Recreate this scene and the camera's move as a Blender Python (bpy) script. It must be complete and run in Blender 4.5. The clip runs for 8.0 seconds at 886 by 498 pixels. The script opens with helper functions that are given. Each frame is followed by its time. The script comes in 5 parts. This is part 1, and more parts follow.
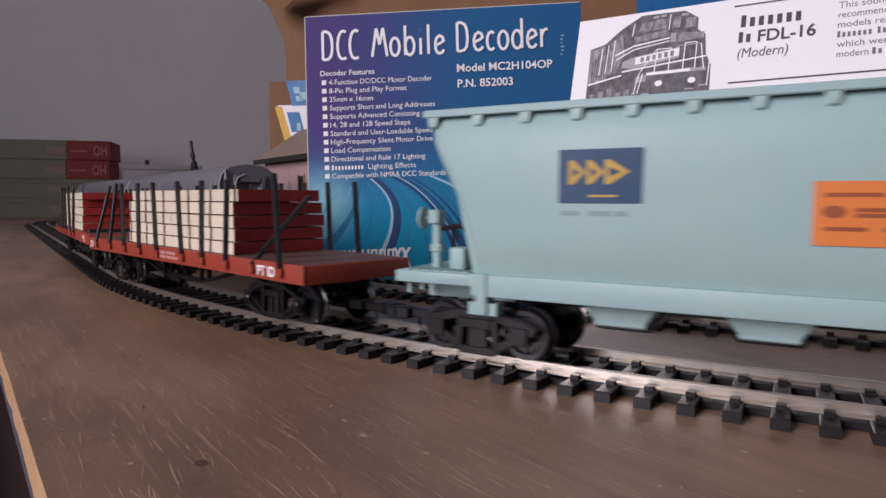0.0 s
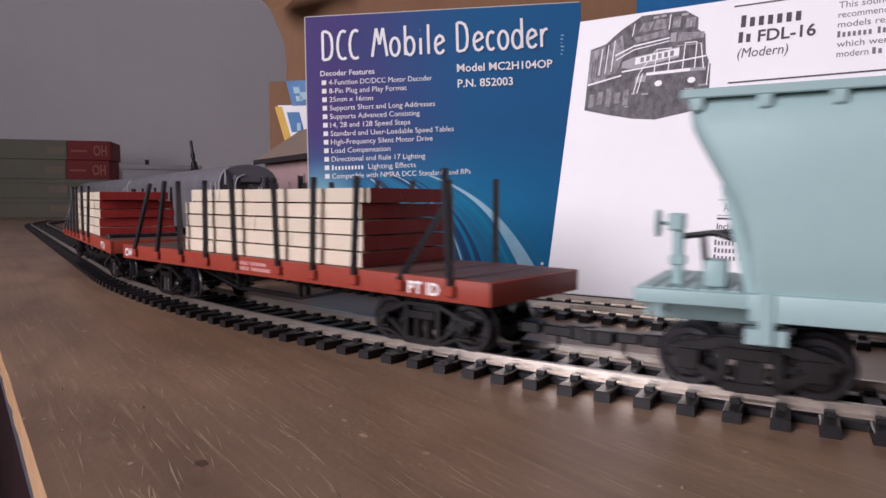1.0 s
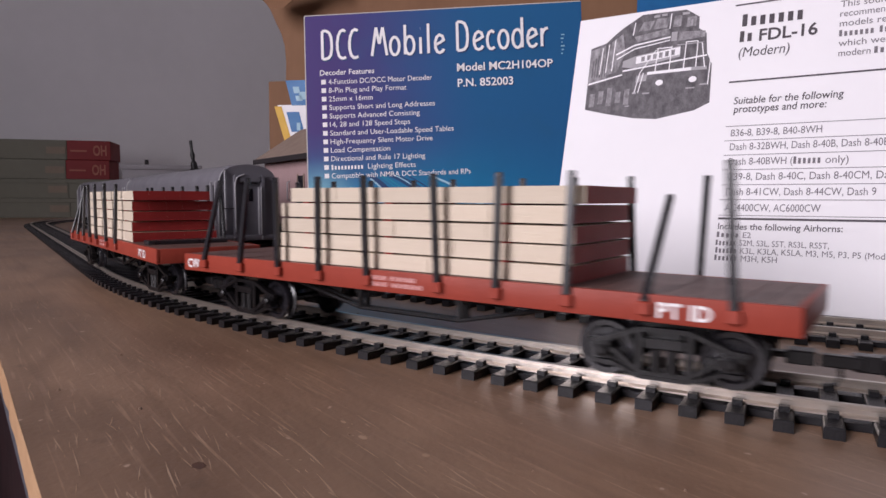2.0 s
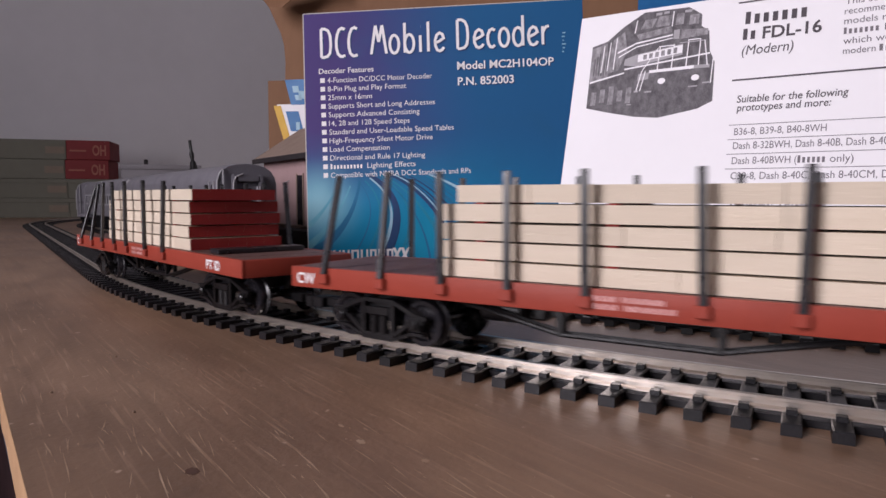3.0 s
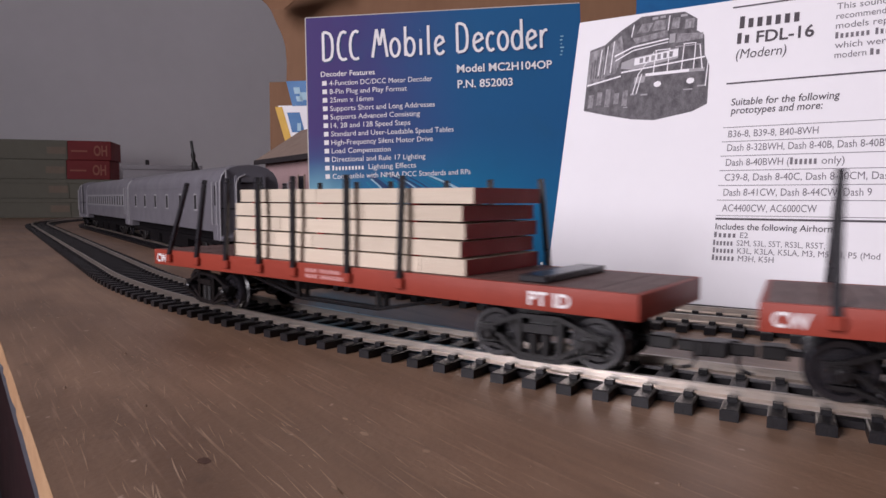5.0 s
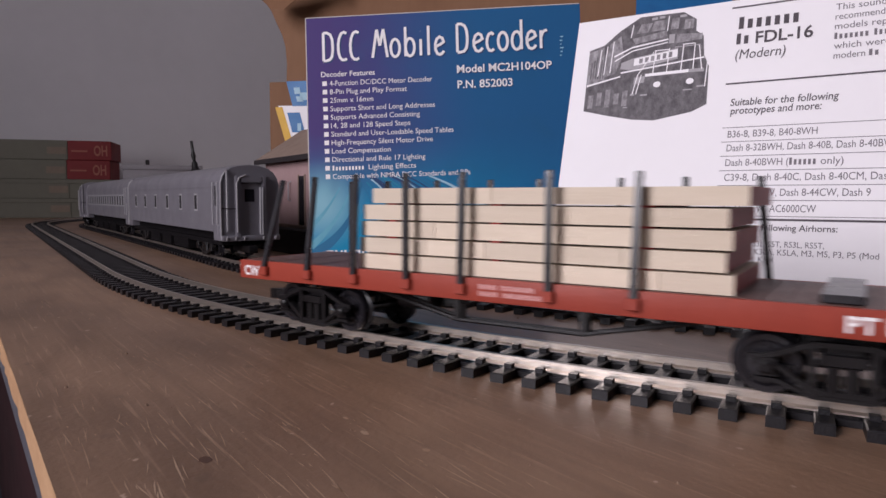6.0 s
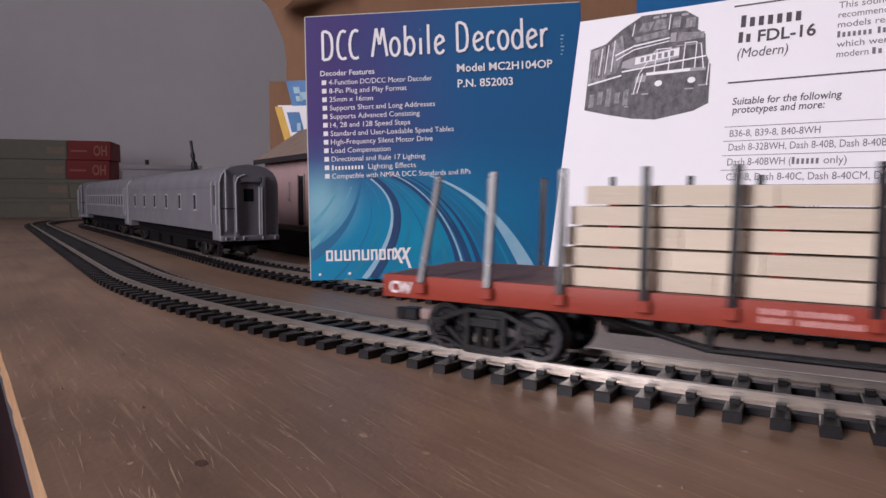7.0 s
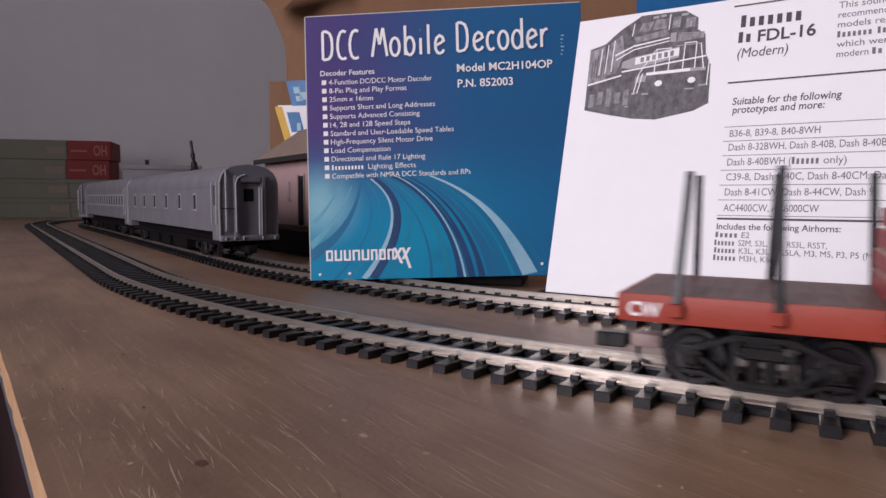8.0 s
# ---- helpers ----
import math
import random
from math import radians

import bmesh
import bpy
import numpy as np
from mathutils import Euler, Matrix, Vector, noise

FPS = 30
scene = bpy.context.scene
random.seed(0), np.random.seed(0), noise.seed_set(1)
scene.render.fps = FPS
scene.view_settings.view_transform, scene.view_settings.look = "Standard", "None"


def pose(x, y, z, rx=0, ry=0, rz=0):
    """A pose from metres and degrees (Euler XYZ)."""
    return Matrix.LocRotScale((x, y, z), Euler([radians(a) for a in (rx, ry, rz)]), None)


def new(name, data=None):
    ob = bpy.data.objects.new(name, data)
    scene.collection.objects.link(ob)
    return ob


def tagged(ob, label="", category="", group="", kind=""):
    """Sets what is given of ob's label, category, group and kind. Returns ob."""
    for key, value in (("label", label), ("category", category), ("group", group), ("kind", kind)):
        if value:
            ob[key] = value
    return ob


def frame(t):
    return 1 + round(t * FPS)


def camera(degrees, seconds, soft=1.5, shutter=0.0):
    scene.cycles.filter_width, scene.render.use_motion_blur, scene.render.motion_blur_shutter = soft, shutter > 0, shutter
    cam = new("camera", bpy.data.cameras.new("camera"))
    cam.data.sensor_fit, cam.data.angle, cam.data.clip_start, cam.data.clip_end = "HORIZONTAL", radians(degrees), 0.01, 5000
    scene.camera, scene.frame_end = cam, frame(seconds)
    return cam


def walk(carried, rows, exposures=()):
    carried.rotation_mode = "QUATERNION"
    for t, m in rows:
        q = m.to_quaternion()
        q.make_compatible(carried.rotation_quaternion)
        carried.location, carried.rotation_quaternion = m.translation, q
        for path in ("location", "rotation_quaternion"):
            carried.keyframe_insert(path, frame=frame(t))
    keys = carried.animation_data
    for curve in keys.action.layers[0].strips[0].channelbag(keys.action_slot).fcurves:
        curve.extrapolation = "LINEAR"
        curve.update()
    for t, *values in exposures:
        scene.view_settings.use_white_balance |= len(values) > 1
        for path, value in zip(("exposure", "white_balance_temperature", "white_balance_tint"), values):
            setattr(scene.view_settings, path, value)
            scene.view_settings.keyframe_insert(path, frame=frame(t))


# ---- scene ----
# ---- the place in millimetres; MM turns them into metres ----
MM = 0.001
CAM_H = 35.75

# track plan: start of the main bend, heading there, radius, turn, start and radius of the far bend
TRACK_1 = (-141.61, 292.82, -0.9619, 591.4, 0.4689, -600.0, 480.0)
TRACK_2 = (-111.0, 352.17, -0.95116, 578.4, 0.44085, -520.0, 430.0)
SPEED = 49.148
CAR_LEN, TRUCK_GAP = 154.8, 118.0
FLAT_1_S, FLAT_2_S, HOPPER_S = 101.27, -68.31, 283.0


def track(plan, s):
    """Centre of the track and its heading, s millimetres along it."""
    x0, y0, a, r, turn, sb, rb = plan
    p = Vector((x0, y0))
    u, n = Vector((math.cos(a), math.sin(a))), Vector((-math.sin(a), math.cos(a)))
    if s < sb:
        b = a + (s - sb) / rb
        return p + u * sb + n * rb - rb * Vector((-math.sin(b), math.cos(b))), b
    if s < 0:
        return p + u * s, a
    b = a + min(s / r, turn)
    c = p + n * r - r * Vector((-math.sin(b), math.cos(b)))
    if s > r * turn:
        c = c + Vector((math.cos(b), math.sin(b))) * (s - r * turn)
    return c, b


def car_pose(plan, s, gap=TRUCK_GAP):
    """Pose of a car whose middle is at s, and the swivel of its two trucks in degrees."""
    (a, ha), (b, hb) = track(plan, s - gap / 2), track(plan, s + gap / 2)
    d, m = b - a, (a + b) / 2
    h = math.atan2(d.y, d.x)
    return pose(m.x * MM, m.y * MM, 0, 0, 0, math.degrees(h)), math.degrees(ha - h), math.degrees(hb - h)


# ---- camera ----
cam = camera(68.28, 8.0, soft=1.5, shutter=0.8)


def eye(forward):
    tilt = radians(4.406)
    return pose(0, forward * math.cos(tilt) * MM, (CAM_H - forward * math.sin(tilt)) * MM, 90 - 4.406, 0, 0) @ pose(0, 0, 0, 0, 0, 0.183)


walk(cam, [(0.0, eye(0)), (0.6, eye(0)), (1.6, eye(0.1)), (2.2, eye(1.6)), (3.0, eye(3.2)), (3.5, eye(3.0)), (3.8, eye(0.4)), (4.1, eye(-0.6)),
           (5.0, eye(-1.0)), (6.0, eye(-1.5)), (6.5, eye(-0.6)), (7.0, eye(0)), (8.0, eye(0))],
     exposures=[(0.0, 0.0), (1.0, 0.10), (1.6, 0.12), (3.5, 0.04), (4.5, 0.0), (6.0, -0.04), (8.0, -0.02)])

# ---- world and light: daylight from the window beside the layout ----
world = bpy.data.worlds.new("sky")
scene.world = world
world.use_nodes = True
sky = world.node_tree.nodes.new("ShaderNodeTexSky")
sky.sky_type, sky.sun_disc = "NISHITA", False
sky.sun_elevation, sky.sun_rotation = radians(40), radians(200)
world.node_tree.links.new(sky.outputs[0], world.node_tree.nodes["Background"].inputs[0])
world.node_tree.nodes["Background"].inputs[1].default_value = 0.08

ROOM = pose(0, 0, 0, 0, 0, -53.13)  # x along the board's edge, y across the board


def window_light(name, x, y, z, w, h, power, colour):
    la = bpy.data.lights.new(name, "AREA")
    la.shape, la.size, la.size_y, la.energy, la.color = "RECTANGLE", w, h, power, colour
    ob = new(name, la)
    ob.matrix_world = ROOM @ pose(x, y, z, 90, 0, 0)
    return ob


window_light("window_daylight", -0.06, -0.98, 0.50, 0.38, 0.82, 15.6, (0.985, 0.92, 1.0))


# ---- materials ----
def material(name, a, b=None, rough=0.5, metal=0.0, scale=300.0, bump=0.0, bump_scale=1500.0, spec=0.25, stretch=(1, 1, 1), turn=0.0, vary=0.0, coat=0.0):
    """Two colours mixed by noise at two scales, with fine relief. Scales are per metre."""
    m = bpy.data.materials.new(name)
    m.use_nodes = True
    t = m.node_tree
    p = t.nodes["Principled BSDF"]
    p.inputs["Roughness"].default_value, p.inputs["Metallic"].default_value = rough, metal
    p.inputs["Specular IOR Level"].default_value = spec
    p.inputs["Coat Weight"].default_value = coat
    b = b or tuple(c * 0.75 for c in a)
    co, mp = t.nodes.new("ShaderNodeTexCoord"), t.nodes.new("ShaderNodeMapping")
    mp.inputs["Scale"].default_value, mp.inputs["Rotation"].default_value = stretch, (0, 0, turn)
    t.links.new(co.outputs["Object"], mp.inputs[0])
    n1, n2 = t.nodes.new("ShaderNodeTexNoise"), t.nodes.new("ShaderNodeTexNoise")
    for n, s in ((n1, scale), (n2, scale * 7.3)):
        n.inputs["Scale"].default_value, n.inputs["Detail"].default_value = s, 4
        t.links.new(mp.outputs[0], n.inputs["Vector"])
    add = t.nodes.new("ShaderNodeMath")
    add.operation = "MULTIPLY_ADD"
    add.inputs[1].default_value = 0.45
    t.links.new(n2.outputs["Fac"], add.inputs[0])
    t.links.new(n1.outputs["Fac"], add.inputs[2])
    ramp = t.nodes.new("ShaderNodeMapRange")
    ramp.inputs[1].default_value, ramp.inputs[2].default_value = 0.45, 1.0
    t.links.new(add.outputs[0], ramp.inputs[0])
    mix = t.nodes.new("ShaderNodeMix")
    mix.data_type = "RGBA"
    mix.inputs[6].default_value, mix.inputs[7].default_value = (*a, 1), (*b, 1)
    t.links.new(ramp.outputs[0], mix.inputs[0])
    out = mix.outputs[2]
    if vary:
        info, hsv, mr = t.nodes.new("ShaderNodeObjectInfo"), t.nodes.new("ShaderNodeHueSaturation"), t.nodes.new("ShaderNodeMapRange")
        mr.inputs[3].default_value, mr.inputs[4].default_value = 1 - vary, 1 + vary
        t.links.new(info.outputs["Random"], mr.inputs[0])
        t.links.new(mr.outputs[0], hsv.inputs["Value"])
        t.links.new(out, hsv.inputs["Color"])
        out = hsv.outputs[0]
    t.links.new(out, p.inputs["Base Color"])
    rr = t.nodes.new("ShaderNodeMapRange")
    rr.inputs[3].default_value, rr.inputs[4].default_value = max(rough - 0.08, 0.02), min(rough + 0.1, 1)
    t.links.new(n1.outputs["Fac"], rr.inputs[0])
    t.links.new(rr.outputs[0], p.inputs["Roughness"])
    if bump:
        n3, bp = t.nodes.new("ShaderNodeTexNoise"), t.nodes.new("ShaderNodeBump")
        n3.inputs["Scale"].default_value, n3.inputs["Detail"].default_value = bump_scale, 5
        t.links.new(mp.outputs[0], n3.inputs["Vector"])
        bp.inputs["Strength"].default_value, bp.inputs["Distance"].default_value = bump, 0.0004
        t.links.new(n3.outputs["Fac"], bp.inputs["Height"])
        t.links.new(bp.outputs[0], p.inputs["Normal"])
    return m


def board_material():
    """Brown hardboard: worn varnish, dark spots and pale scratches along its length."""
    m = material("brown_hardboard", (0.228, 0.133, 0.083), (0.312, 0.193, 0.124), rough=0.43, spec=0.6, scale=14, bump=0.22, bump_scale=700)
    t = m.node_tree
    p = t.nodes["Principled BSDF"]
    base = p.inputs["Base Color"].links[0].from_socket
    co = t.nodes.new("ShaderNodeTexCoord")
    for turn, sx, sy, lo, hi, colour, amount in ((0.0, 10, 16, 0.44, 0.68, (0.12, 0.070, 0.044), 0.55), (0.05, 26, 80, 0.46, 0.70, (0.13, 0.074, 0.046), 0.5), (0.05, 9, 300, 0.50, 0.74, (0.13, 0.076, 0.046), 0.4),
                                                 (0.10, 24, 700, 0.62, 0.72, (0.42, 0.27, 0.19), 0.28), (-0.10, 40, 1100, 0.62, 0.70, (0.46, 0.30, 0.20), 0.4),
                                                 (0.0, 130, 150, 0.66, 0.90, (0.060, 0.036, 0.028), 0.55), (0.3, 330, 330, 0.72, 0.76, (0.55, 0.40, 0.31), 0.7)):
        mp, n, r, mix = (t.nodes.new(k) for k in ("ShaderNodeMapping", "ShaderNodeTexNoise", "ShaderNodeMapRange", "ShaderNodeMix"))
        mp.inputs["Rotation"].default_value, mp.inputs["Scale"].default_value = (0, 0, turn), (sx, sy, 1)
        n.inputs["Scale"].default_value, n.inputs["Detail"].default_value = 1.0, 2
        r.inputs[1].default_value, r.inputs[2].default_value, r.inputs[4].default_value = lo, hi, amount
        mix.data_type = "RGBA"
        mix.inputs[7].default_value = (*colour, 1)
        t.links.new(co.outputs["Object"], mp.inputs[0])
        t.links.new(mp.outputs[0], n.inputs["Vector"])
        t.links.new(n.outputs["Fac"], r.inputs[0])
        t.links.new(r.outputs[0], mix.inputs[0])
        t.links.new(base, mix.inputs[6])
        base = mix.outputs[2]
    t.links.new(base, p.inputs["Base Color"])
    return m


def card_material():
    """Printed card: violet at the top left, blue to the right, bright cyan at the foot."""
    m = bpy.data.materials.new("printed_blue_card")
    m.use_nodes = True
    t = m.node_tree
    p = t.nodes["Principled BSDF"]
    p.inputs["Roughness"].default_value, p.inputs["Specular IOR Level"].default_value = 0.45, 0.12
    co, sep = t.nodes.new("ShaderNodeTexCoord"), t.nodes.new("ShaderNodeSeparateXYZ")
    t.links.new(co.outputs["Object"], sep.inputs[0])

    def ranged(socket, lo, hi):
        r = t.nodes.new("ShaderNodeMapRange")
        r.interpolation_type = "SMOOTHSTEP"
        r.inputs[1].default_value, r.inputs[2].default_value = lo, hi
        t.links.new(socket, r.inputs[0])
        return r.outputs[0]

    def mixed(f, a, b):
        x = t.nodes.new("ShaderNodeMix")
        x.data_type = "RGBA"
        t.links.new(f, x.inputs[0])
        for i, c in ((6, a), (7, b)):
            if isinstance(c, tuple):
                x.inputs[i].default_value = (*c, 1)
            else:
                t.links.new(c, x.inputs[i])
        return x.outputs[2]

    def blob(x, z, r):
        d = t.nodes.new("ShaderNodeVectorMath")
        d.operation = "DISTANCE"
        d.inputs[1].default_value = (x * MM, 0, z * MM)
        t.links.new(co.outputs["Object"], d.inputs[0])
        return ranged(d.outputs["Value"], r * MM, 0)

    top = mixed(ranged(sep.outputs[0], 0.005, 0.075), (0.068, 0.044, 0.170), (0.020, 0.102, 0.245))
    low = mixed(ranged(sep.outputs[0], 0.03, 0.11), (0.010, 0.215, 0.390), (0.017, 0.130, 0.285))
    c = mixed(ranged(sep.outputs[2], 0.062, 0.022), top, low)
    c = mixed(blob(5, 31, 21), c, (0.22, 0.44, 0.53))
    c = mixed(blob(48, 14, 24), c, (0.010, 0.235, 0.390))
    wv = t.nodes.new("ShaderNodeTexNoise")
    wv.inputs["Scale"].default_value = 60
    t.links.new(co.outputs["Object"], wv.inputs["Vector"])
    c = mixed(ranged(wv.outputs["Fac"], 0.5, 1.1), c, (0.022, 0.100, 0.215))
    t.links.new(c, p.inputs["Base Color"])
    return m


M = {}
M["board"] = board_material()
M["raw_wood"] = material("raw_edge_wood", (0.48, 0.30, 0.17), (0.34, 0.19, 0.10), rough=0.7, scale=120, bump=0.5, bump_scale=900, stretch=(0.2, 1, 1))
# pale tones that paint a highlight onto the rear coupler
M["highlight_cap"] = material("pale_highlight_plastic", (0.42, 0.31, 0.28), (0.22, 0.15, 0.14), rough=0.5, scale=260)
M["slate_ink"] = material("slate_ink", (0.20, 0.29, 0.30), (0.24, 0.34, 0.35), rough=0.5, scale=300)
M["scratch"] = material("bare_wood_scratch", (0.50, 0.36, 0.26), (0.38, 0.26, 0.18), rough=0.6, scale=60)
M["knot"] = material("dark_knot", (0.075, 0.040, 0.034), (0.12, 0.066, 0.046), rough=0.5, scale=500)
M["crumb"] = material("crumb", (0.42, 0.30, 0.22), (0.12, 0.07, 0.05), rough=0.8, scale=30)
M["carton"] = material("grey_carton", (0.24, 0.225, 0.24), (0.21, 0.195, 0.21), rough=0.7, scale=20)
M["faint_ink"] = material("faded_brown_print", (0.22, 0.17, 0.13), (0.18, 0.14, 0.11), rough=0.7, scale=60)
M["grey_trim"] = material("grey_trim", (0.10, 0.10, 0.12), (0.075, 0.075, 0.09), rough=0.5, scale=40)
M["maroon"] = material("maroon_cloth", (0.035, 0.010, 0.012), (0.02, 0.008, 0.010), rough=0.8, scale=30)
M["wall"] = material("lilac_grey_plaster", (0.645, 0.630, 0.655), (0.60, 0.588, 0.61), rough=0.85, scale=5, bump=0.15, bump_scale=120)
M["ceiling"] = material("white_ceiling_paint", (0.78, 0.76, 0.74), (0.72, 0.70, 0.68), rough=0.9, scale=4)
M["floor"] = material("brown_floor", (0.10, 0.06, 0.045), (0.07, 0.04, 0.03), rough=0.6, scale=8)
M["frame"] = material("white_window_paint", (0.8, 0.79, 0.77), (0.74, 0.73, 0.71), rough=0.45, scale=20)
M["sleeper"] = material("black_sleeper_plastic", (0.008, 0.007, 0.009), (0.014, 0.013, 0.015), rough=0.36, spec=0.36, scale=250, bump=0.25, bump_scale=2500, stretch=(1, 4, 1), vary=0.25)
M["rail"] = material("nickel_rail", (0.74, 0.68, 0.62), (0.58, 0.51, 0.45), rough=0.32, metal=0.95, scale=25, bump=0.03, bump_scale=600)
M["teal"] = material("pale_teal_paint", (0.315, 0.445, 0.445), (0.29, 0.415, 0.42), rough=0.42, scale=60, bump=0.06, bump_scale=500)
M["red"] = material("brick_red_paint", (0.320, 0.053, 0.033), (0.27, 0.044, 0.028), rough=0.46, scale=80, bump=0.12, bump_scale=1500)
M["deck"] = material("brown_deck_plastic", (0.150, 0.084, 0.072), (0.115, 0.064, 0.056), rough=0.5, scale=120, bump=0.3, bump_scale=1200, stretch=(3, 1, 1))
M["black"] = material("black_plastic", (0.005, 0.004, 0.005), (0.009, 0.008, 0.009), rough=0.36, spec=0.40, scale=200, bump=0.15, bump_scale=2000)
# the black plastic again, dulled so the underfloor reads as deep shade
M["matte_under"] = material("matte_underfloor_plastic", (0.006, 0.005, 0.006), (0.010, 0.009, 0.010), rough=0.8, spec=0.06, scale=200)
M["wheel"] = material("dark_wheel_plastic", (0.012, 0.011, 0.014), (0.022, 0.020, 0.024), rough=0.24, spec=0.55, scale=200)
M["stake"] = material("black_stake_plastic", (0.014, 0.013, 0.016), (0.022, 0.021, 0.025), rough=0.28, spec=0.60, scale=300)
M["cream"] = material("cream_timber", (0.71, 0.61, 0.49), (0.63, 0.53, 0.415), rough=0.6, scale=70, bump=0.2, bump_scale=1500, stretch=(0.15, 1, 1.5), vary=0.09)
M["oxblood"] = material("dark_red_board_ends", (0.350, 0.030, 0.027), (0.275, 0.024, 0.022), rough=0.55, scale=150, bump=0.2, bump_scale=1500)
M["white_ink"] = material("white_lettering", (0.85, 0.82, 0.82), (0.78, 0.75, 0.76), rough=0.5, scale=300)
M["pink_ink"] = material("pale_pink_lettering", (0.72, 0.42, 0.40), (0.55, 0.24, 0.22), rough=0.5, scale=900)
M["navy_panel"] = material("navy_logo_panel", (0.010, 0.052, 0.125), (0.009, 0.042, 0.105), rough=0.4, scale=100)
M["gold_ink"] = material("gold_ink", (0.52, 0.34, 0.08), (0.44, 0.28, 0.06), rough=0.5, scale=300)
M["orange"] = material("orange_placard", (0.68, 0.20, 0.05), (0.60, 0.17, 0.04), rough=0.45, scale=100)
M["dark_ink"] = material("dark_ink", (0.070, 0.058, 0.070), (0.095, 0.08, 0.09), rough=0.55, scale=300)
M["halftone_ink"] = material("halftone_ink", (0.045, 0.040, 0.046), (0.20, 0.185, 0.20), rough=0.55, scale=420, stretch=(1, 1, 0.6))
M["halftone_grey"] = material("halftone_grey_ink", (0.09, 0.08, 0.09), (0.42, 0.40, 0.42), rough=0.55, scale=520, stretch=(1, 1, 0.5))
M["mid_ink"] = material("grey_ink", (0.20, 0.18, 0.20), (0.16, 0.14, 0.16), rough=0.55, scale=300)
M["grey_ink"] = material("pale_grey_ink", (0.42, 0.40, 0.42), (0.34, 0.32, 0.34), rough=0.55, scale=300)
M["brown_ink"] = material("brown_ink", (0.30, 0.08, 0.03), (0.24, 0.06, 0.03), rough=0.5, scale=500)
M["blue_card"] = card_material()
M["streak_white"] = material("pale_blue_print", (0.36, 0.53, 0.63), (0.22, 0.42, 0.55), rough=0.38, scale=40)
M["streak_dark"] = material("violet_shadow_print", (0.026, 0.048, 0.130), (0.018, 0.066, 0.165), rough=0.38, scale=50)
M["streak_mid"] = material("mid_blue_print", (0.020, 0.150, 0.290), (0.016, 0.125, 0.255), rough=0.38, scale=50)
M["streak_cyan"] = material("cyan_streak_print", (0.018, 0.215, 0.335), (0.012, 0.185, 0.300), rough=0.38, scale=50)
M["streak_pale"] = material("pale_cyan_print", (0.14, 0.38, 0.48), (0.09, 0.31, 0.43), rough=0.38, scale=70)
M["card_edge"] = material("grey_card_stock", (0.55, 0.52, 0.50), (0.48, 0.45, 0.43), rough=0.8, scale=300)
M["white_card"] = material("white_coated_card", (0.88, 0.855, 0.88), (0.85, 0.825, 0.85), rough=0.5, scale=20, spec=0.2)
M["silver"] = material("silver_grey_plastic", (0.205, 0.196, 0.222), (0.175, 0.166, 0.190), rough=0.38, metal=0.25, scale=80, bump=0.06, bump_scale=900)
M["silver_bright"] = material("bright_silver_trim", (0.52, 0.51, 0.53), (0.42, 0.41, 0.43), rough=0.3, metal=0.4, scale=200)
M["silver_pale"] = material("pale_silver_band", (0.285, 0.276, 0.308), (0.245, 0.238, 0.266), rough=0.34, metal=0.25, scale=80)
M["dark_glass"] = material("dark_window_glass", (0.010, 0.009, 0.012), (0.016, 0.014, 0.018), rough=0.15, scale=100)
M["pink_wall"] = material("dusty_pink_wall", (0.40, 0.27, 0.27), (0.33, 0.22, 0.22), rough=0.7, scale=60, bump=0.2, bump_scale=700)
M["roof"] = material("tan_grey_roof", (0.27, 0.20, 0.165), (0.22, 0.16, 0.13), rough=0.75, scale=80, bump=0.3, bump_scale=600)
M["cardboard"] = material("brown_cardboard", (0.235, 0.125, 0.070), (0.19, 0.098, 0.055), rough=0.75, scale=25, bump=0.15, bump_scale=500, stretch=(1, 1, 0.3))
M["tape"] = material("blue_print", (0.025, 0.16, 0.40), (0.02, 0.13, 0.34), rough=0.4, scale=100)
M["yellow"] = material("yellow_print", (0.70, 0.42, 0.06), (0.62, 0.36, 0.05), rough=0.5, scale=100)
M["olive_box"] = material("grey_olive_box_card", (0.155, 0.150, 0.120), (0.130, 0.127, 0.100), rough=0.7, scale=14)
M["box_red"] = material("red_box_card", (0.185, 0.017, 0.019), (0.150, 0.014, 0.016), rough=0.6, scale=20)
M["box_ink"] = material("tan_box_print", (0.30, 0.11, 0.08), (0.26, 0.09, 0.065), rough=0.6, scale=60)
M["dark_base"] = material("dark_platform", (0.022, 0.018, 0.020), (0.03, 0.025, 0.027), rough=0.7, scale=60)
M["glass"] = bpy.data.materials.new("window_glass")
M["glass"].use_nodes = True
gp = M["glass"].node_tree.nodes["Principled BSDF"]
gp.inputs["Transmission Weight"].default_value, gp.inputs["Roughness"].default_value, gp.inputs["IOR"].default_value = 1.0, 0.0, 1.02


# ---- mesh helpers, all in millimetres ----
def box(bm, x0, x1, y0, y1, z0, z1, m=None, mat=0):
    vs = [bm.verts.new((x, y, z)) for x in (x0, x1) for y in (y0, y1) for z in (z0, z1)]
    for f in ((0, 1, 3, 2), (4, 6, 7, 5), (0, 4, 5, 1), (2, 3, 7, 6), (0, 2, 6, 4), (1, 5, 7, 3)):
        bm.faces.new([vs[i] for i in f]).material_index = mat
    if m is not None:
        bmesh.ops.transform(bm, matrix=m, verts=vs)
    return vs


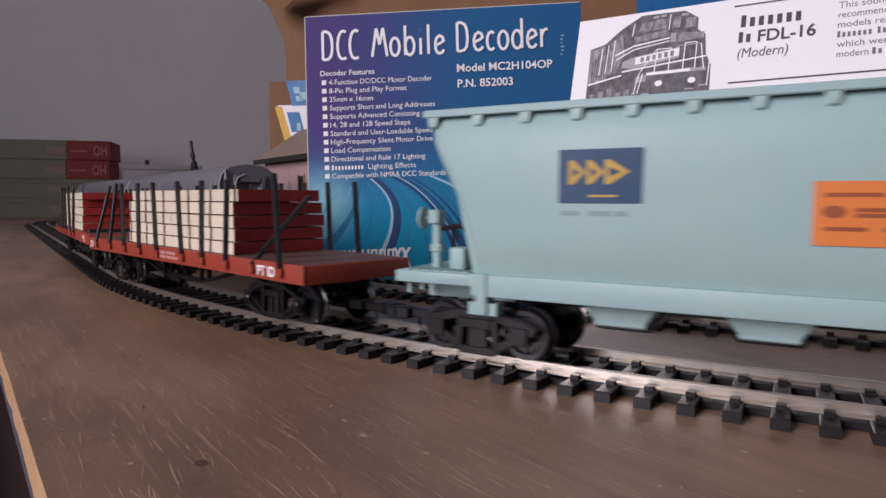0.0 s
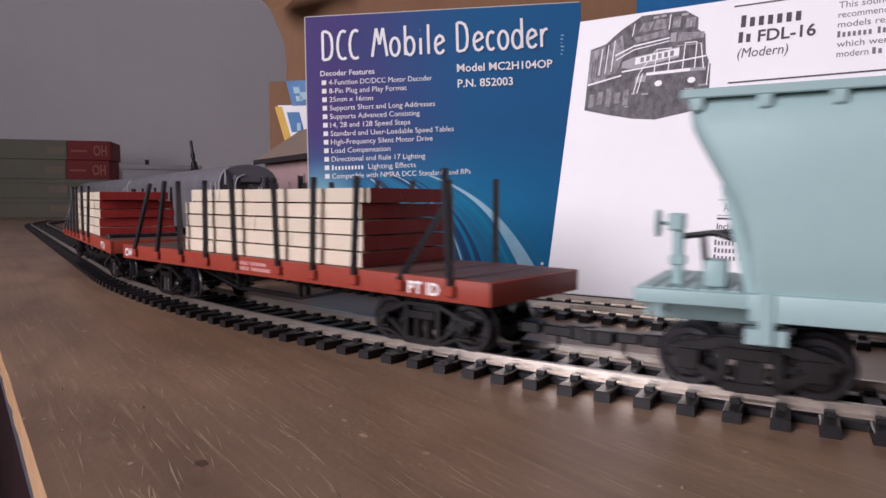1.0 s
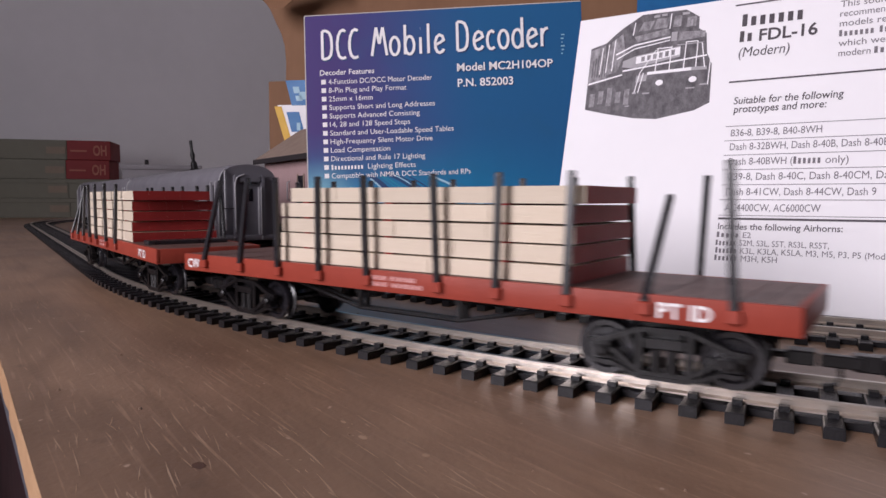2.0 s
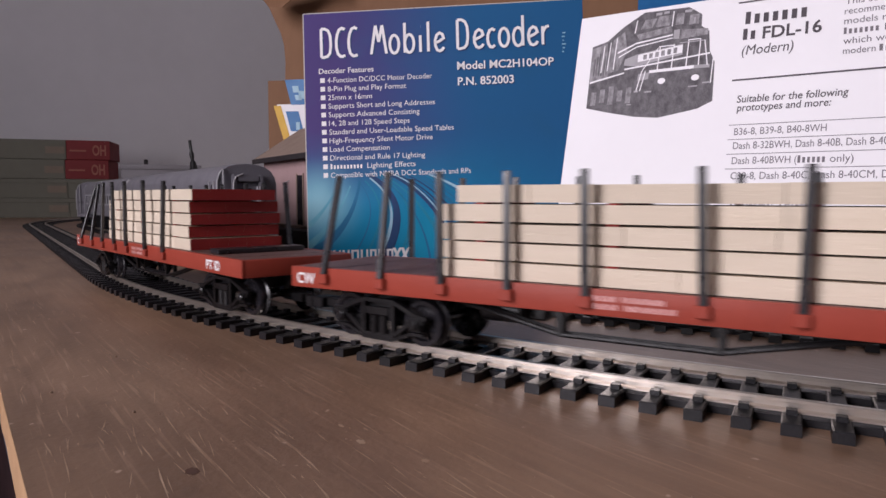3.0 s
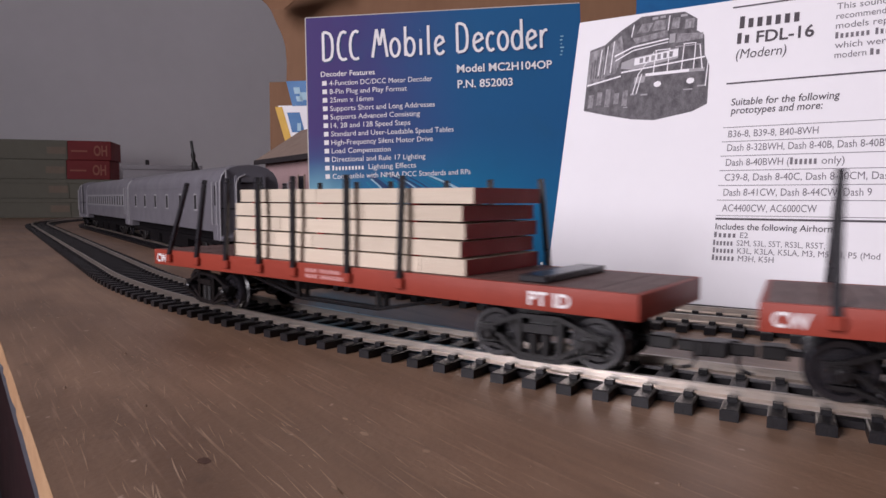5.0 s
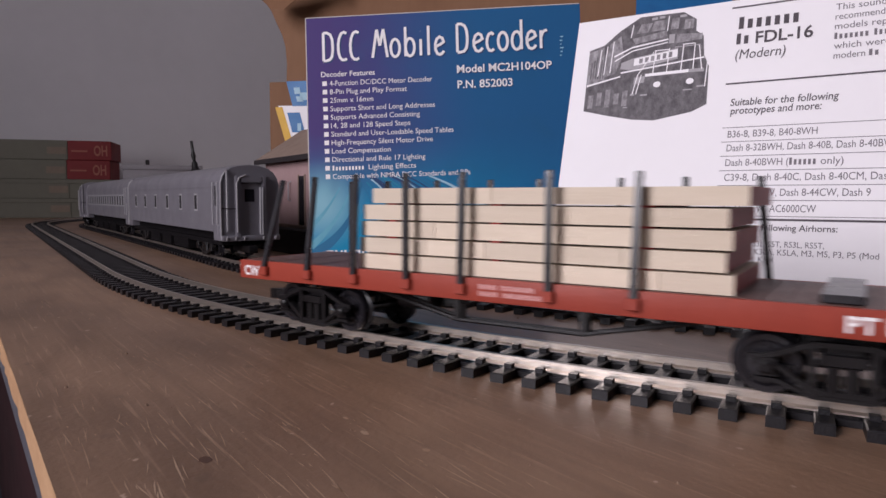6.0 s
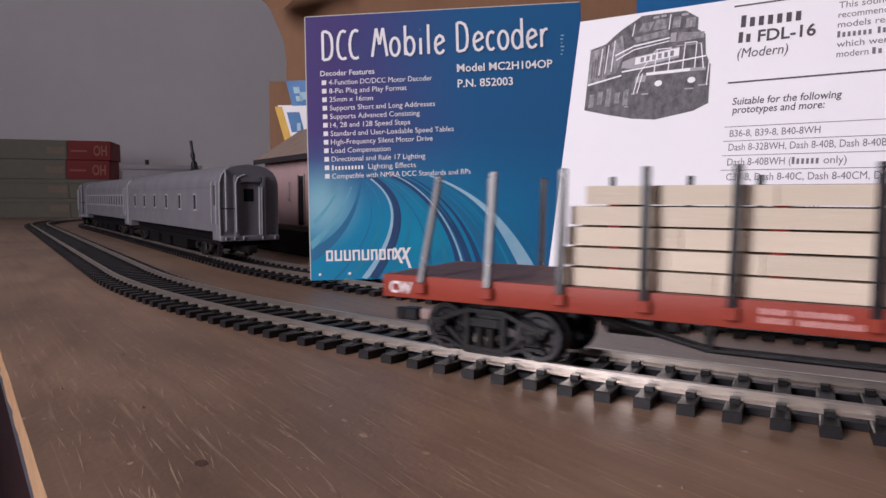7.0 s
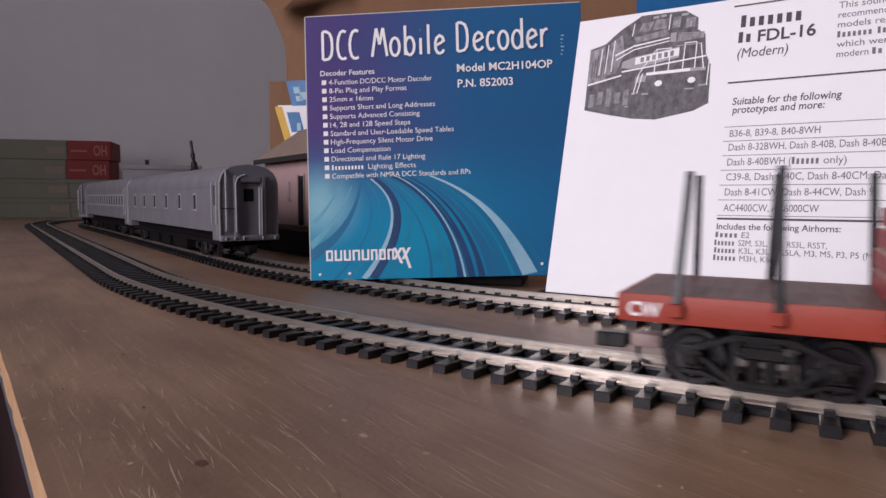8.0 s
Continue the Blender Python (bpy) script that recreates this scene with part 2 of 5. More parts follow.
def rounded(x0, x1, y0, y1, z0, z1, r=0.3, seg=2):
    bm = bmesh.new()
    box(bm, x0, x1, y0, y1, z0, z1)
    bmesh.ops.bevel(bm, geom=bm.edges[:], offset=r, segments=seg, affect="EDGES", profile=0.5)
    return bm


def tube(bm, pts, r, n=8):
    """A round rod through the points."""
    rings = []
    pts = [Vector(p) for p in pts]
    for i, p in enumerate(pts):
        d = (pts[min(i + 1, len(pts) - 1)] - pts[max(i - 1, 0)]).normalized()
        a = d.cross(Vector((0, 0, 1)) if abs(d.z) < 0.9 else Vector((1, 0, 0))).normalized()
        b = d.cross(a)
        rings.append([bm.verts.new(p + (a * math.cos(k * math.tau / n) + b * math.sin(k * math.tau / n)) * r) for k in range(n)])
    for r0, r1 in zip(rings, rings[1:]):
        for k in range(n):
            bm.faces.new((r0[k], r0[(k + 1) % n], r1[(k + 1) % n], r1[k]))
    bm.faces.new(rings[0][::-1])
    bm.faces.new(rings[-1])


def lathe(bm, profile, n=28, axis="y", at=(0, 0, 0)):
    """Turns (along, radius) pairs about an axis."""
    rings = []
    for a, r in profile:
        ring = []
        for k in range(n):
            c, s = r * math.cos(k * math.tau / n), r * math.sin(k * math.tau / n)
            v = {"y": (c, a, s), "z": (c, s, a), "x": (a, c, s)}[axis]
            ring.append(bm.verts.new(Vector(v) + Vector(at)))
        rings.append(ring)
    for r0, r1 in zip(rings, rings[1:]):
        for k in range(n):
            bm.faces.new((r0[k], r0[(k + 1) % n], r1[(k + 1) % n], r1[k]))
    bm.faces.new(rings[0][::-1])
    bm.faces.new(rings[-1])


def loft(bm, sections, close=True):
    """Skins equal-length loops of points; caps both ends."""
    rings = [[bm.verts.new(p) for p in s] for s in sections]
    n = len(rings[0])
    for r0, r1 in zip(rings, rings[1:]):
        for k in range(n if close else n - 1):
            bm.faces.new((r0[k], r0[(k + 1) % n], r1[(k + 1) % n], r1[k]))
    bm.faces.new(rings[0][::-1])
    bm.faces.new(rings[-1])


def bars(bm, pts, y0, y1, half):
    """A flat bar of the given half depth in the xz plane along the points, from y0 to y1."""
    pts = [Vector((x, z)) for x, z in pts]
    left, right = [], []
    for i, p in enumerate(pts):
        d = (pts[min(i + 1, len(pts) - 1)] - pts[max(i - 1, 0)]).normalized()
        n = Vector((-d.y, d.x)) * half
        left.append(p + n)
        right.append(p - n)
    loft(bm, [[(l.x, y0, l.y), (l.x, y1, l.y), (r.x, y1, r.y), (r.x, y0, r.y)] for l, r in zip(left, right)])


def mesh_of(name, bm, mats, smooth=35):
    bmesh.ops.recalc_face_normals(bm, faces=bm.faces[:])
    for v in bm.verts:
        v.co *= MM
    me = bpy.data.meshes.new(name)
    bm.to_mesh(me)
    bm.free()
    for m in mats if isinstance(mats, (list, tuple)) else [mats]:
        me.materials.append(m)
    if smooth:
        me.polygons.foreach_set("use_smooth", [True] * len(me.polygons))
        me.set_sharp_from_angle(angle=radians(smooth))
    return me


def part(name, bm, mats, parent=None, label="", m=None, smooth=35):
    """Links a bmesh (or a ready mesh) as one mesh object under a thing or a part."""
    me = bm if isinstance(bm, bpy.types.Mesh) else mesh_of(name, bm, mats, smooth)
    ob = new(name, me)
    if parent is not None:
        ob.parent = parent
    if m is not None:
        ob.matrix_basis = m
    return tagged(ob, label)


def thing(name, label, category, m=None, group="", kind=""):
    ob = new(name)
    ob.empty_display_size = 0.01
    if m is not None:
        ob.matrix_basis = m
    return tagged(ob, label, category, group, kind)


def at(x, y, z, rx=0, ry=0, rz=0):
    return pose(x * MM, y * MM, z * MM, rx, ry, rz)


FONT = {}


def letters(body, bold=0.0, shear=0.0):
    cu = bpy.data.curves.new("lettering", "FONT")
    cu.body, cu.size, cu.offset, cu.shear, cu.resolution_u = body, 1.0, bold, shear, 3
    ob = new("lettering", cu)
    bpy.context.view_layer.update()
    me = bpy.data.meshes.new_from_object(ob.evaluated_get(bpy.context.evaluated_depsgraph_get()))
    bpy.data.objects.remove(ob)
    bpy.data.curves.remove(cu)
    return me


def writing(parent, body, x, z, width, cap, mat, lift=0.12, bold=0.0, shear=0.0, name="lettering"):
    """A printed line on the front (-y) of a thing: left end, baseline, width and capital height in millimetres."""
    me = letters(body, bold, shear)
    co = np.empty(len(me.vertices) * 3)
    me.vertices.foreach_get("co", co)
    co = co.reshape(-1, 3)
    lo, hi = co[:, 0].min(), co[:, 0].max()
    if "H" not in FONT:
        hm = letters("H")
        FONT["H"] = max(v.co.y for v in hm.vertices)
    k = cap / FONT["H"]
    out = np.zeros_like(co)
    out[:, 0] = (x + (co[:, 0] - lo) * width / (hi - lo)) * MM
    out[:, 1] = -lift * MM
    out[:, 2] = (z + co[:, 1] * k) * MM
    me.vertices.foreach_set("co", out.ravel())
    me.materials.clear()
    me.materials.append(mat)
    me.update()
    return part(name, me, None, parent)


def bar(parent, x0, x1, z0, z1, mat, lift=0.12, name="printed_bar", slant=0.0):
    bm = bmesh.new()
    bm.faces.new([bm.verts.new(p) for p in ((x0, -lift, z0), (x1, -lift, z0), (x1 + slant, -lift, z1), (x0 + slant, -lift, z1))])
    return part(name, bm, mat, parent, smooth=0)


def blocks(parent, x, z, width, h, count, mat, lift=0.12, name="letter_block"):
    """A word drawn as plain upright blocks, the first one tall."""
    w = width / count
    for i in range(count):
        bar(parent, x + i * w, x + i * w + w * 0.56, z, z + (h if i == 0 else h * 0.76), mat, lift, name)


def ribbon(parent, pts, widths, mat, lift, name):
    """A printed curved streak through a Bezier of four points, with a width at each end."""
    bm = bmesh.new()
    p = [Vector(q) for q in pts]
    prev = None
    n = 28
    for i in range(n + 1):
        f = i / n
        c = (1 - f) ** 3 * p[0] + 3 * f * (1 - f) ** 2 * p[1] + 3 * f * f * (1 - f) * p[2] + f ** 3 * p[3]
        d = (3 * (1 - f) ** 2 * (p[1] - p[0]) + 6 * f * (1 - f) * (p[2] - p[1]) + 3 * f * f * (p[3] - p[2])).normalized()
        w = (widths[1] + (widths[0] - widths[1]) * (1 - f) ** 1.7) / 2
        a, b = c + Vector((-d.y, d.x)) * w, c - Vector((-d.y, d.x)) * w
        row = [bm.verts.new((max(q.x, 0.1), -lift, max(q.y, 0.1))) for q in (a, b)]
        if prev:
            bm.faces.new((prev[0], prev[1], row[1], row[0]))
        prev = row
    return part(name, bm, mat, parent, smooth=0)


def stroke(bm, pts, half, lift):
    """A flat pen stroke with mitred joints on the front (-y) of a thing."""
    pts = [Vector(p) for p in pts]
    closed = (pts[0] - pts[-1]).length < 1e-6
    if closed:
        pts = pts[:-1]
    n = len(pts)
    rows = []
    for i, p in enumerate(pts):
        a, b = pts[i - 1 if i or closed else 0], pts[(i + 1) % n if closed else min(i + 1, n - 1)]
        d0 = (p - a).normalized() if (p - a).length > 1e-6 else (b - p).normalized()
        d1 = (b - p).normalized() if (b - p).length > 1e-6 else d0
        d = d0 + d1 if (d0 + d1).length > 0.4 else d0
        nrm = Vector((-d.y, d.x)).normalized()
        k = half / max(abs(nrm.dot(Vector((-d0.y, d0.x)))), 0.5)
        rows.append([bm.verts.new((q.x, -lift, q.y)) for q in (p + nrm * k, p - nrm * k)])
    for a, b in zip(rows, rows[1:] + (rows[:1] if closed else [])):
        if a is not b:
            bm.faces.new((a[0], a[1], b[1], b[0]))


def oval(n=20):
    return [(0.5 + 0.5 * math.cos(k * math.tau / n), 0.5 + 0.5 * math.sin(k * math.tau / n)) for k in range(n + 1)]


# narrow drawn letters in a unit box; lower-case bowls fill the box, stems may rise above it
GLYPHS = {
    "D": [[(0, 0), (0, 1)], [(0, 1), (0.4, 1), (0.75, 0.93), (0.95, 0.76), (1, 0.55), (1, 0.36), (0.9, 0.14), (0.66, 0.03), (0.3, 0), (0, 0)]],
    "C": [[(1, 0.95), (0.68, 1), (0.36, 0.95), (0.12, 0.78), (0, 0.55), (0.02, 0.3), (0.18, 0.1), (0.45, 0.01), (0.72, 0), (1, 0.04)]],
    "M": [[(0, 0), (0.30, 1)], [(0.30, 1), (0.50, 0.42)], [(0.50, 0.42), (0.74, 1)], [(0.74, 1), (1, 0)]],
    "o": [oval()],
    "b": [[(0, 0), (0, 1.66)], oval()],
    "d": [[(1, 0), (1, 1.66)], oval()],
    "l": [[(0, 0), (0, 1.66)]],
    "i": [[(0, 0), (0, 0.92)], [(-0.1, 1.40), (0.1, 1.40)]],
    "e": [[(0.06, 0.46), (0.55, 0.56), (0.98, 0.70), (0.84, 0.92), (0.52, 1), (0.2, 0.88), (0.02, 0.6), (0.05, 0.28), (0.24, 0.06), (0.52, 0), (0.80, 0.06), (1, 0.2)]],
    "c": [[(1, 0.90), (0.66, 1), (0.3, 0.93), (0.06, 0.7), (0, 0.45), (0.1, 0.18), (0.36, 0.02), (0.66, 0), (1, 0.1)]],
    "r": [[(0, 0), (0, 1)], [(0, 0.62), (0.28, 0.86), (0.6, 0.97), (1, 1)]],
}


def drawn_word(parent, glyphs, z, cap, low, half, mat, lift, dx=0.0, dz=0.0):
    """A word of drawn letters: (letter, left, width) in millimetres on a baseline."""
    for ch, x, w in glyphs:
        h = cap if ch.isupper() else low
        bm = bmesh.new()
        for i, line in enumerate(GLYPHS[ch]):
            stroke(bm, [(x + dx + half + u * (w - 2 * half), z + dz + half + v * (h - 2 * half)) for u, v in line], half, lift + 0.004 * i)
        part("lettering", bm, mat, parent, smooth=0)


# ---- the room ----
def slab(name, x0, x1, y0, y1, z0, z1, mat, label, category):
    bm = bmesh.new()
    box(bm, x0, x1, y0, y1, z0, z1)
    ob = part(name, bm, mat, None, label, ROOM, smooth=0)
    return tagged(ob, "", category, "", "structure")


def build_room():
    slab("floor", -1620, 2120, -1140, 1420, -800, -750, M["floor"], "dark brown floor of the room", "floor")
    slab("ceiling", -1620, 2120, -1140, 1420, 1700, 1750, M["ceiling"], "white painted ceiling above the layout", "ceiling")
    slab("wall_west", -1620, -1500, -860, 1300, -750, 1700, M["wall"], "plain lilac-grey plaster wall behind the boxes", "wall")
    slab("wall_east", 2000, 2120, -860, 1300, -750, 1700, M["wall"], "plain lilac-grey plaster wall", "wall")
    slab("wall_north", -1620, 2120, 1300, 1420, -750, 1700, M["wall"], "plain lilac-grey plaster wall behind the layout", "wall")
    # wall out of view; its deep reveal trims the light reaching the far left
    bm = bmesh.new()
    for x0, x1, z0, z1 in ((-1620, -265, -750, 1700), (215, 2120, -750, 1700), (-265, 215, -750, 0), (-265, 215, 990, 1700)):
        box(bm, x0, x1, -1140, -860, z0, z1)
    tagged(part("wall_south", bm, M["wall"], None, "plain lilac-grey plaster wall, unseen, its window opening deepened to trim the light", ROOM, smooth=0), "", "wall", "", "structure")
    for nm, label, x0, x1, z0, z1, split in (("window_1", "tall white painted wooden window with clear panes", -265, 215, 0, 990, 2),):
        win = thing(nm, label, "window", ROOM, kind="structure")
        w = (x1 - x0 - 40) / split
        for i in range(split + 1):
            part("window_frame", rounded(x0 + i * w, x0 + i * w + 40, -1060, -1020, z0, z1, 3), M["frame"], win)
        for z in (z0, z1 - 40):
            part("window_rail", rounded(x0 + 40, x1 - 40, -1058, -1022, z, z + 40, 3), M["frame"], win)
        for i in range(split):
            bm = bmesh.new()
            box(bm, x0 + i * w + 40, x0 + (i + 1) * w, -1043, -1039, z0 + 40, z1 - 40)
            part("pane", bm, M["glass"], win, smooth=0).visible_shadow = False


def build_table():
    t = thing("layout_table", "brown hardboard layout table with a chipped pale edge", "table", ROOM)
    bm = bmesh.new()
    box(bm, -1495, 700, 7.6, 900, -2.2, 0)
    part("table_top", bm, M["board"], t, "worn brown hardboard with pale scratches", smooth=0)
    # raw, chipped edge strip
    bm = bmesh.new()
    rnd = random.Random(4)
    top, low = [], []
    n = 420
    for i in range(n + 1):
        x = -1490 + 2180 * i / n
        top.append((x, 7.55 - 0.25 * noise.noise((x * 0.05, 1, 0)), -0.05))
        low.append((x, 6.9 + 0.45 * noise.noise((x * 0.11, 5, 0)) + 0.25 * rnd.random() * (i % 5 == 0), -2.9 - 0.5 * abs(noise.noise((x * 0.08, 9, 0)))))
    rows = [[bm.verts.new(p) for p in side] for side in (top, low, [(x, 9.5, -3.2) for x, _, _ in low])]
    for a, b in zip(rows, rows[1:]):
        for i in range(n):
            bm.faces.new((a[i], a[i + 1], b[i + 1], b[i]))
    part("edge_strip", bm, M["raw_wood"], t, "chipped raw wood edge")
    part("apron", rounded(-1490, 695, 8.2, 24, -14, -3.1, 0.8), M["grey_trim"], t, "dark grey painted apron")
    for x in (-1400, -400, 600):
        for y in (60, 840):
            part("leg", rounded(x - 22, x + 22, y - 22, y + 22, -750, -14, 2), M["grey_trim"], t)
    # chipped varnish: pale slivers along the grain, and a few crumbs
    rnd = random.Random(21)
    bm = bmesh.new()
    for i in range(430):
        x, y = rnd.uniform(-330, 60), 10 + abs(rnd.gauss(0, 34))
        if rnd.random() < 0.55:
            x, y = rnd.gauss(-95, 45), 10 + abs(rnd.gauss(22, 20))
        length, w, turn = rnd.choice((1.5, 3, 5, 8, 13)) * rnd.uniform(0.6, 1.2), rnd.uniform(0.05, 0.14), rnd.gauss(-3, 5)
        d = Vector((math.cos(radians(turn)), math.sin(radians(turn))))
        n = Vector((-d.y, d.x))
        c, bend = Vector((x, y)), rnd.uniform(-0.12, 0.12)
        pts = [c - d * length / 2, c - d * length * 0.15 - n * w + n * bend, c + d * length / 2, c + d * length * 0.1 + n * w + n * bend]
        bm.faces.new([bm.verts.new((q.x, q.y, 0.03)) for q in pts])
    tagged(part("scratched_varnish", bm, M["scratch"], t, "pale scratches in the varnish", smooth=0), kind="stuff")
    bm = bmesh.new()
    for i in range(34):
        r = rnd.choice((0.1, 0.14, 0.2, 0.3))
        lathe(bm, [(0, r), (r * 0.8, r * 0.9), (r * 1.2, r * 0.4)], 6, "z", (rnd.uniform(-260, 40), rnd.uniform(12, 150), 0.0))
    tagged(part("crumb_litter", bm, M["crumb"], t, "small pale and brown crumbs"), kind="stuff")
    # a dark knot, a pale chip and a scuffed patch in the varnish
    for nm, (cx, cy), r, flat, mat, label in (("knot", (-88.1, 25.4), 1.5, 0.7, "knot", "dark brown knot"), ("chip", (-72.9, 51.8), 0.75, 0.8, "scratch", "pale chip"),
                                              ("scuff", (-84.1, 48.2), 1.2, 0.5, "scratch", "pale scuff"), ("scuff", (-91.9, 49.1), 0.9, 0.4, "scratch", "pale scuff")):
        bm = bmesh.new()
        bm.faces.new([bm.verts.new((cx + r * k * math.cos(a), cy + r * flat * k * math.sin(a), 0.04)) for a, k in ((math.tau * j / 18, 0.85 + 0.3 * noise.noise((j * 0.9, cx, 0))) for j in range(18))])
        part(nm, bm, M[mat], t, label, smooth=0)
    part("cloth", rounded(-1480, 690, 26, 34, -260, -14, 1), M["maroon"], t, "dark maroon cloth hanging under the edge")


# ---- track ----
def rail_mesh(plan, s0, s1, off):
    """Flat-bottomed rail: foot, web and head."""
    sec = [(-1.0, 1.9), (-1.0, 2.2), (-0.25, 2.5), (-0.25, 3.25), (-0.42, 3.4), (-0.42, 3.88), (-0.3, 4.0), (0.3, 4.0), (0.42, 3.88), (0.42, 3.4), (0.25, 3.25), (0.25, 2.5), (1.0, 2.2), (1.0, 1.9)]
    bm = bmesh.new()
    rings = []
    s = s0
    while s <= s1:
        c, a = track(plan, s)
        n = Vector((-math.sin(a), math.cos(a)))
        rings.append([(c.x + n.x * (off + y), c.y + n.y * (off + y), z) for y, z in sec])
        s += 6.0
    loft(bm, rings)
    return bm


def sleeper_mesh():
    """One sleeper with the four spike plates that hold the rails."""
    bm = bmesh.new()
    box(bm, -1.45, 1.45, -15.3, 15.3, 0, 1.9)
    bmesh.ops.bevel(bm, geom=[e for e in bm.edges if e.verts[0].co.z + e.verts[1].co.z > 2], offset=0.22, segments=1, affect="EDGES")
    for y in (-9.9, -6.6, 6.6, 9.9):
        box(bm, -0.8, 0.8, y - 0.75, y + 0.75, 1.9, 2.75)
    return mesh_of("sleeper", bm, M["sleeper"], 30)


def build_track(plan, label, s0, s1):
    t = thing("railway_track", label, "model track")
    for off in (-8.25, 8.25):
        part("rail", rail_mesh(plan, s0, s1, off), M["rail"], t, "worn nickel silver rail")
    # plastic webs between the sleepers
    for off in (-8.25, 8.25):
        bm = bmesh.new()
        rings = []
        s = s0
        while s <= s1:
            c, a = track(plan, s)
            n = Vector((-math.sin(a), math.cos(a)))
            rings.append([(c.x + n.x * (off + y), c.y + n.y * (off + y), z) for y, z in ((-1.3, 0.1), (-1.3, 1.3), (1.3, 1.3), (1.3, 0.1))])
            s += 8
        loft(bm, rings)
        part("sleeper_web", bm, M["sleeper"], t)
    return t


def lay_sleepers(t, plan, s0, s1, me):
    s, rnd = s0, random.Random(7)
    while s < s1:
        c, a = track(plan, s)
        part("sleeper", me, None, t, "", at(c.x, c.y, 0.02, 0, 0, math.degrees(a) + rnd.uniform(-0.8, 0.8)))
        s += 6.7686


# ---- rolling stock ----
WHEEL_R, RAIL_TOP = 5.0, 4.0


def wheelset_mesh():
    bm = bmesh.new()
    half = [(-11.0, 0.7), (-9.75, 0.8), (-9.6, 1.5), (-9.3, 1.7), (-9.25, 3.5), (-9.75, 3.9), (-9.8, 4.85), (-9.6, 5.0), (-7.9, 5.08), (-7.6, 5.65), (-7.25, 5.7), (-7.05, 5.4), (-7.1, 3.6), (-6.7, 1.5), (-5.8, 1.0)]
    lathe(bm, half + [(-a, r) for a, r in reversed(half)], 32, "y")
    # spoke marks on the outer faces
    for side in (-1, 1):
        for k in range(4):
            box(bm, -0.35, 0.35, side * 9.45 - 0.15, side * 9.45 + 0.15, 1.5, 3.6, pose(0, 0, 0, 0, 90 * k, 0))
    return mesh_of("wheelset", bm, M["wheel"], 40)


def arch_frame(side, hb):
    """Arch-bar side frame with journal boxes, columns and springs."""
    bm = bmesh.new()
    y0, y1 = sorted((side * 10.9, side * 12.3))
    bars(bm, [(-hb - 2.6, 10.4), (-hb, 10.7), (-4.2, 13.3), (4.2, 13.3), (hb, 10.7), (hb + 2.6, 10.4)], y0, y1, 0.42)
    bars(bm, [(-hb - 2.0, 9.6), (-hb + 2, 9.0), (-4.2, 5.7), (4.2, 5.7), (hb - 2, 9.0), (hb + 2.0, 9.6)], y0, y1, 0.42)
    bars(bm, [(-hb - 2.0, 6.9), (-hb + 1.5, 6.9), (-4.2, 4.9), (4.2, 4.9), (hb - 1.5, 6.9), (hb + 2.0, 6.9)], y0, y1, 0.32)
    for x in (-4.2, 4.2):
        box(bm, x - 0.5, x + 0.5, y0 - 0.1, y1 + 0.1, 5.2, 13.4)
    for x in (-1.3, 1.3):
        lathe(bm, [(5.8, 1.0), (10.0, 1.0)], 10, "z", (x, (y0 + y1) / 2, 0))
    box(bm, -3.3, 3.3, y0 - 0.2, y1 + 0.2, 10.2, 11.8)
    for x in (-hb, hb):
        box(bm, x - 1.35, x + 1.35, y0 - 0.3, y1 + 0.5, 7.6, 10.5)
        lathe(bm, [(0, 1.1), (0.5, 1.1), (0.8, 0.7)] if side > 0 else [(0, 1.1), (-0.5, 1.1), (-0.8, 0.7)], 10, "y", (x, (y1 if side > 0 else y0) + side * 0.4, 9.0))
    return bm


def cast_frame(side, hb):
    """Cast side frame: one heavy bowed beam with a window each side of the springs."""
    bm = bmesh.new()
    y0, y1 = sorted((side * 10.8, side * 12.4))
    bars(bm, [(-hb - 3.2, 9.9), (-hb - 1, 10.9), (-4.5, 12.4), (4.5, 12.4), (hb + 1, 10.9), (hb + 3.2, 9.9)], y0, y1, 1.0)
    bars(bm, [(-hb - 0.5, 8.8), (-5.4, 6.6), (-3.8, 5.2), (3.8, 5.2), (5.4, 6.6), (hb + 0.5, 8.8)], y0, y1, 0.85)
    for x in (-4.4, 4.4):
        bars(bm, [(x, 5.2), (x * 0.86, 12.2)], y0, y1, 0.75)
    box(bm, -2.2, 2.2, y0 + 0.3, y1 - 0.5, 5.8, 10)
    box(bm, -3.4, 3.4, y0 - 0.4, y1 + 0.4, 9.8, 11.8)
    for x in (-hb, hb):
        box(bm, x - 1.9, x + 1.9, y0 - 0.5, y1 + 0.6, 7.4, 10.9)
    bmesh.ops.bevel(bm, geom=bm.edges[:], offset=0.15, segments=1, affect="EDGES")
    return bm


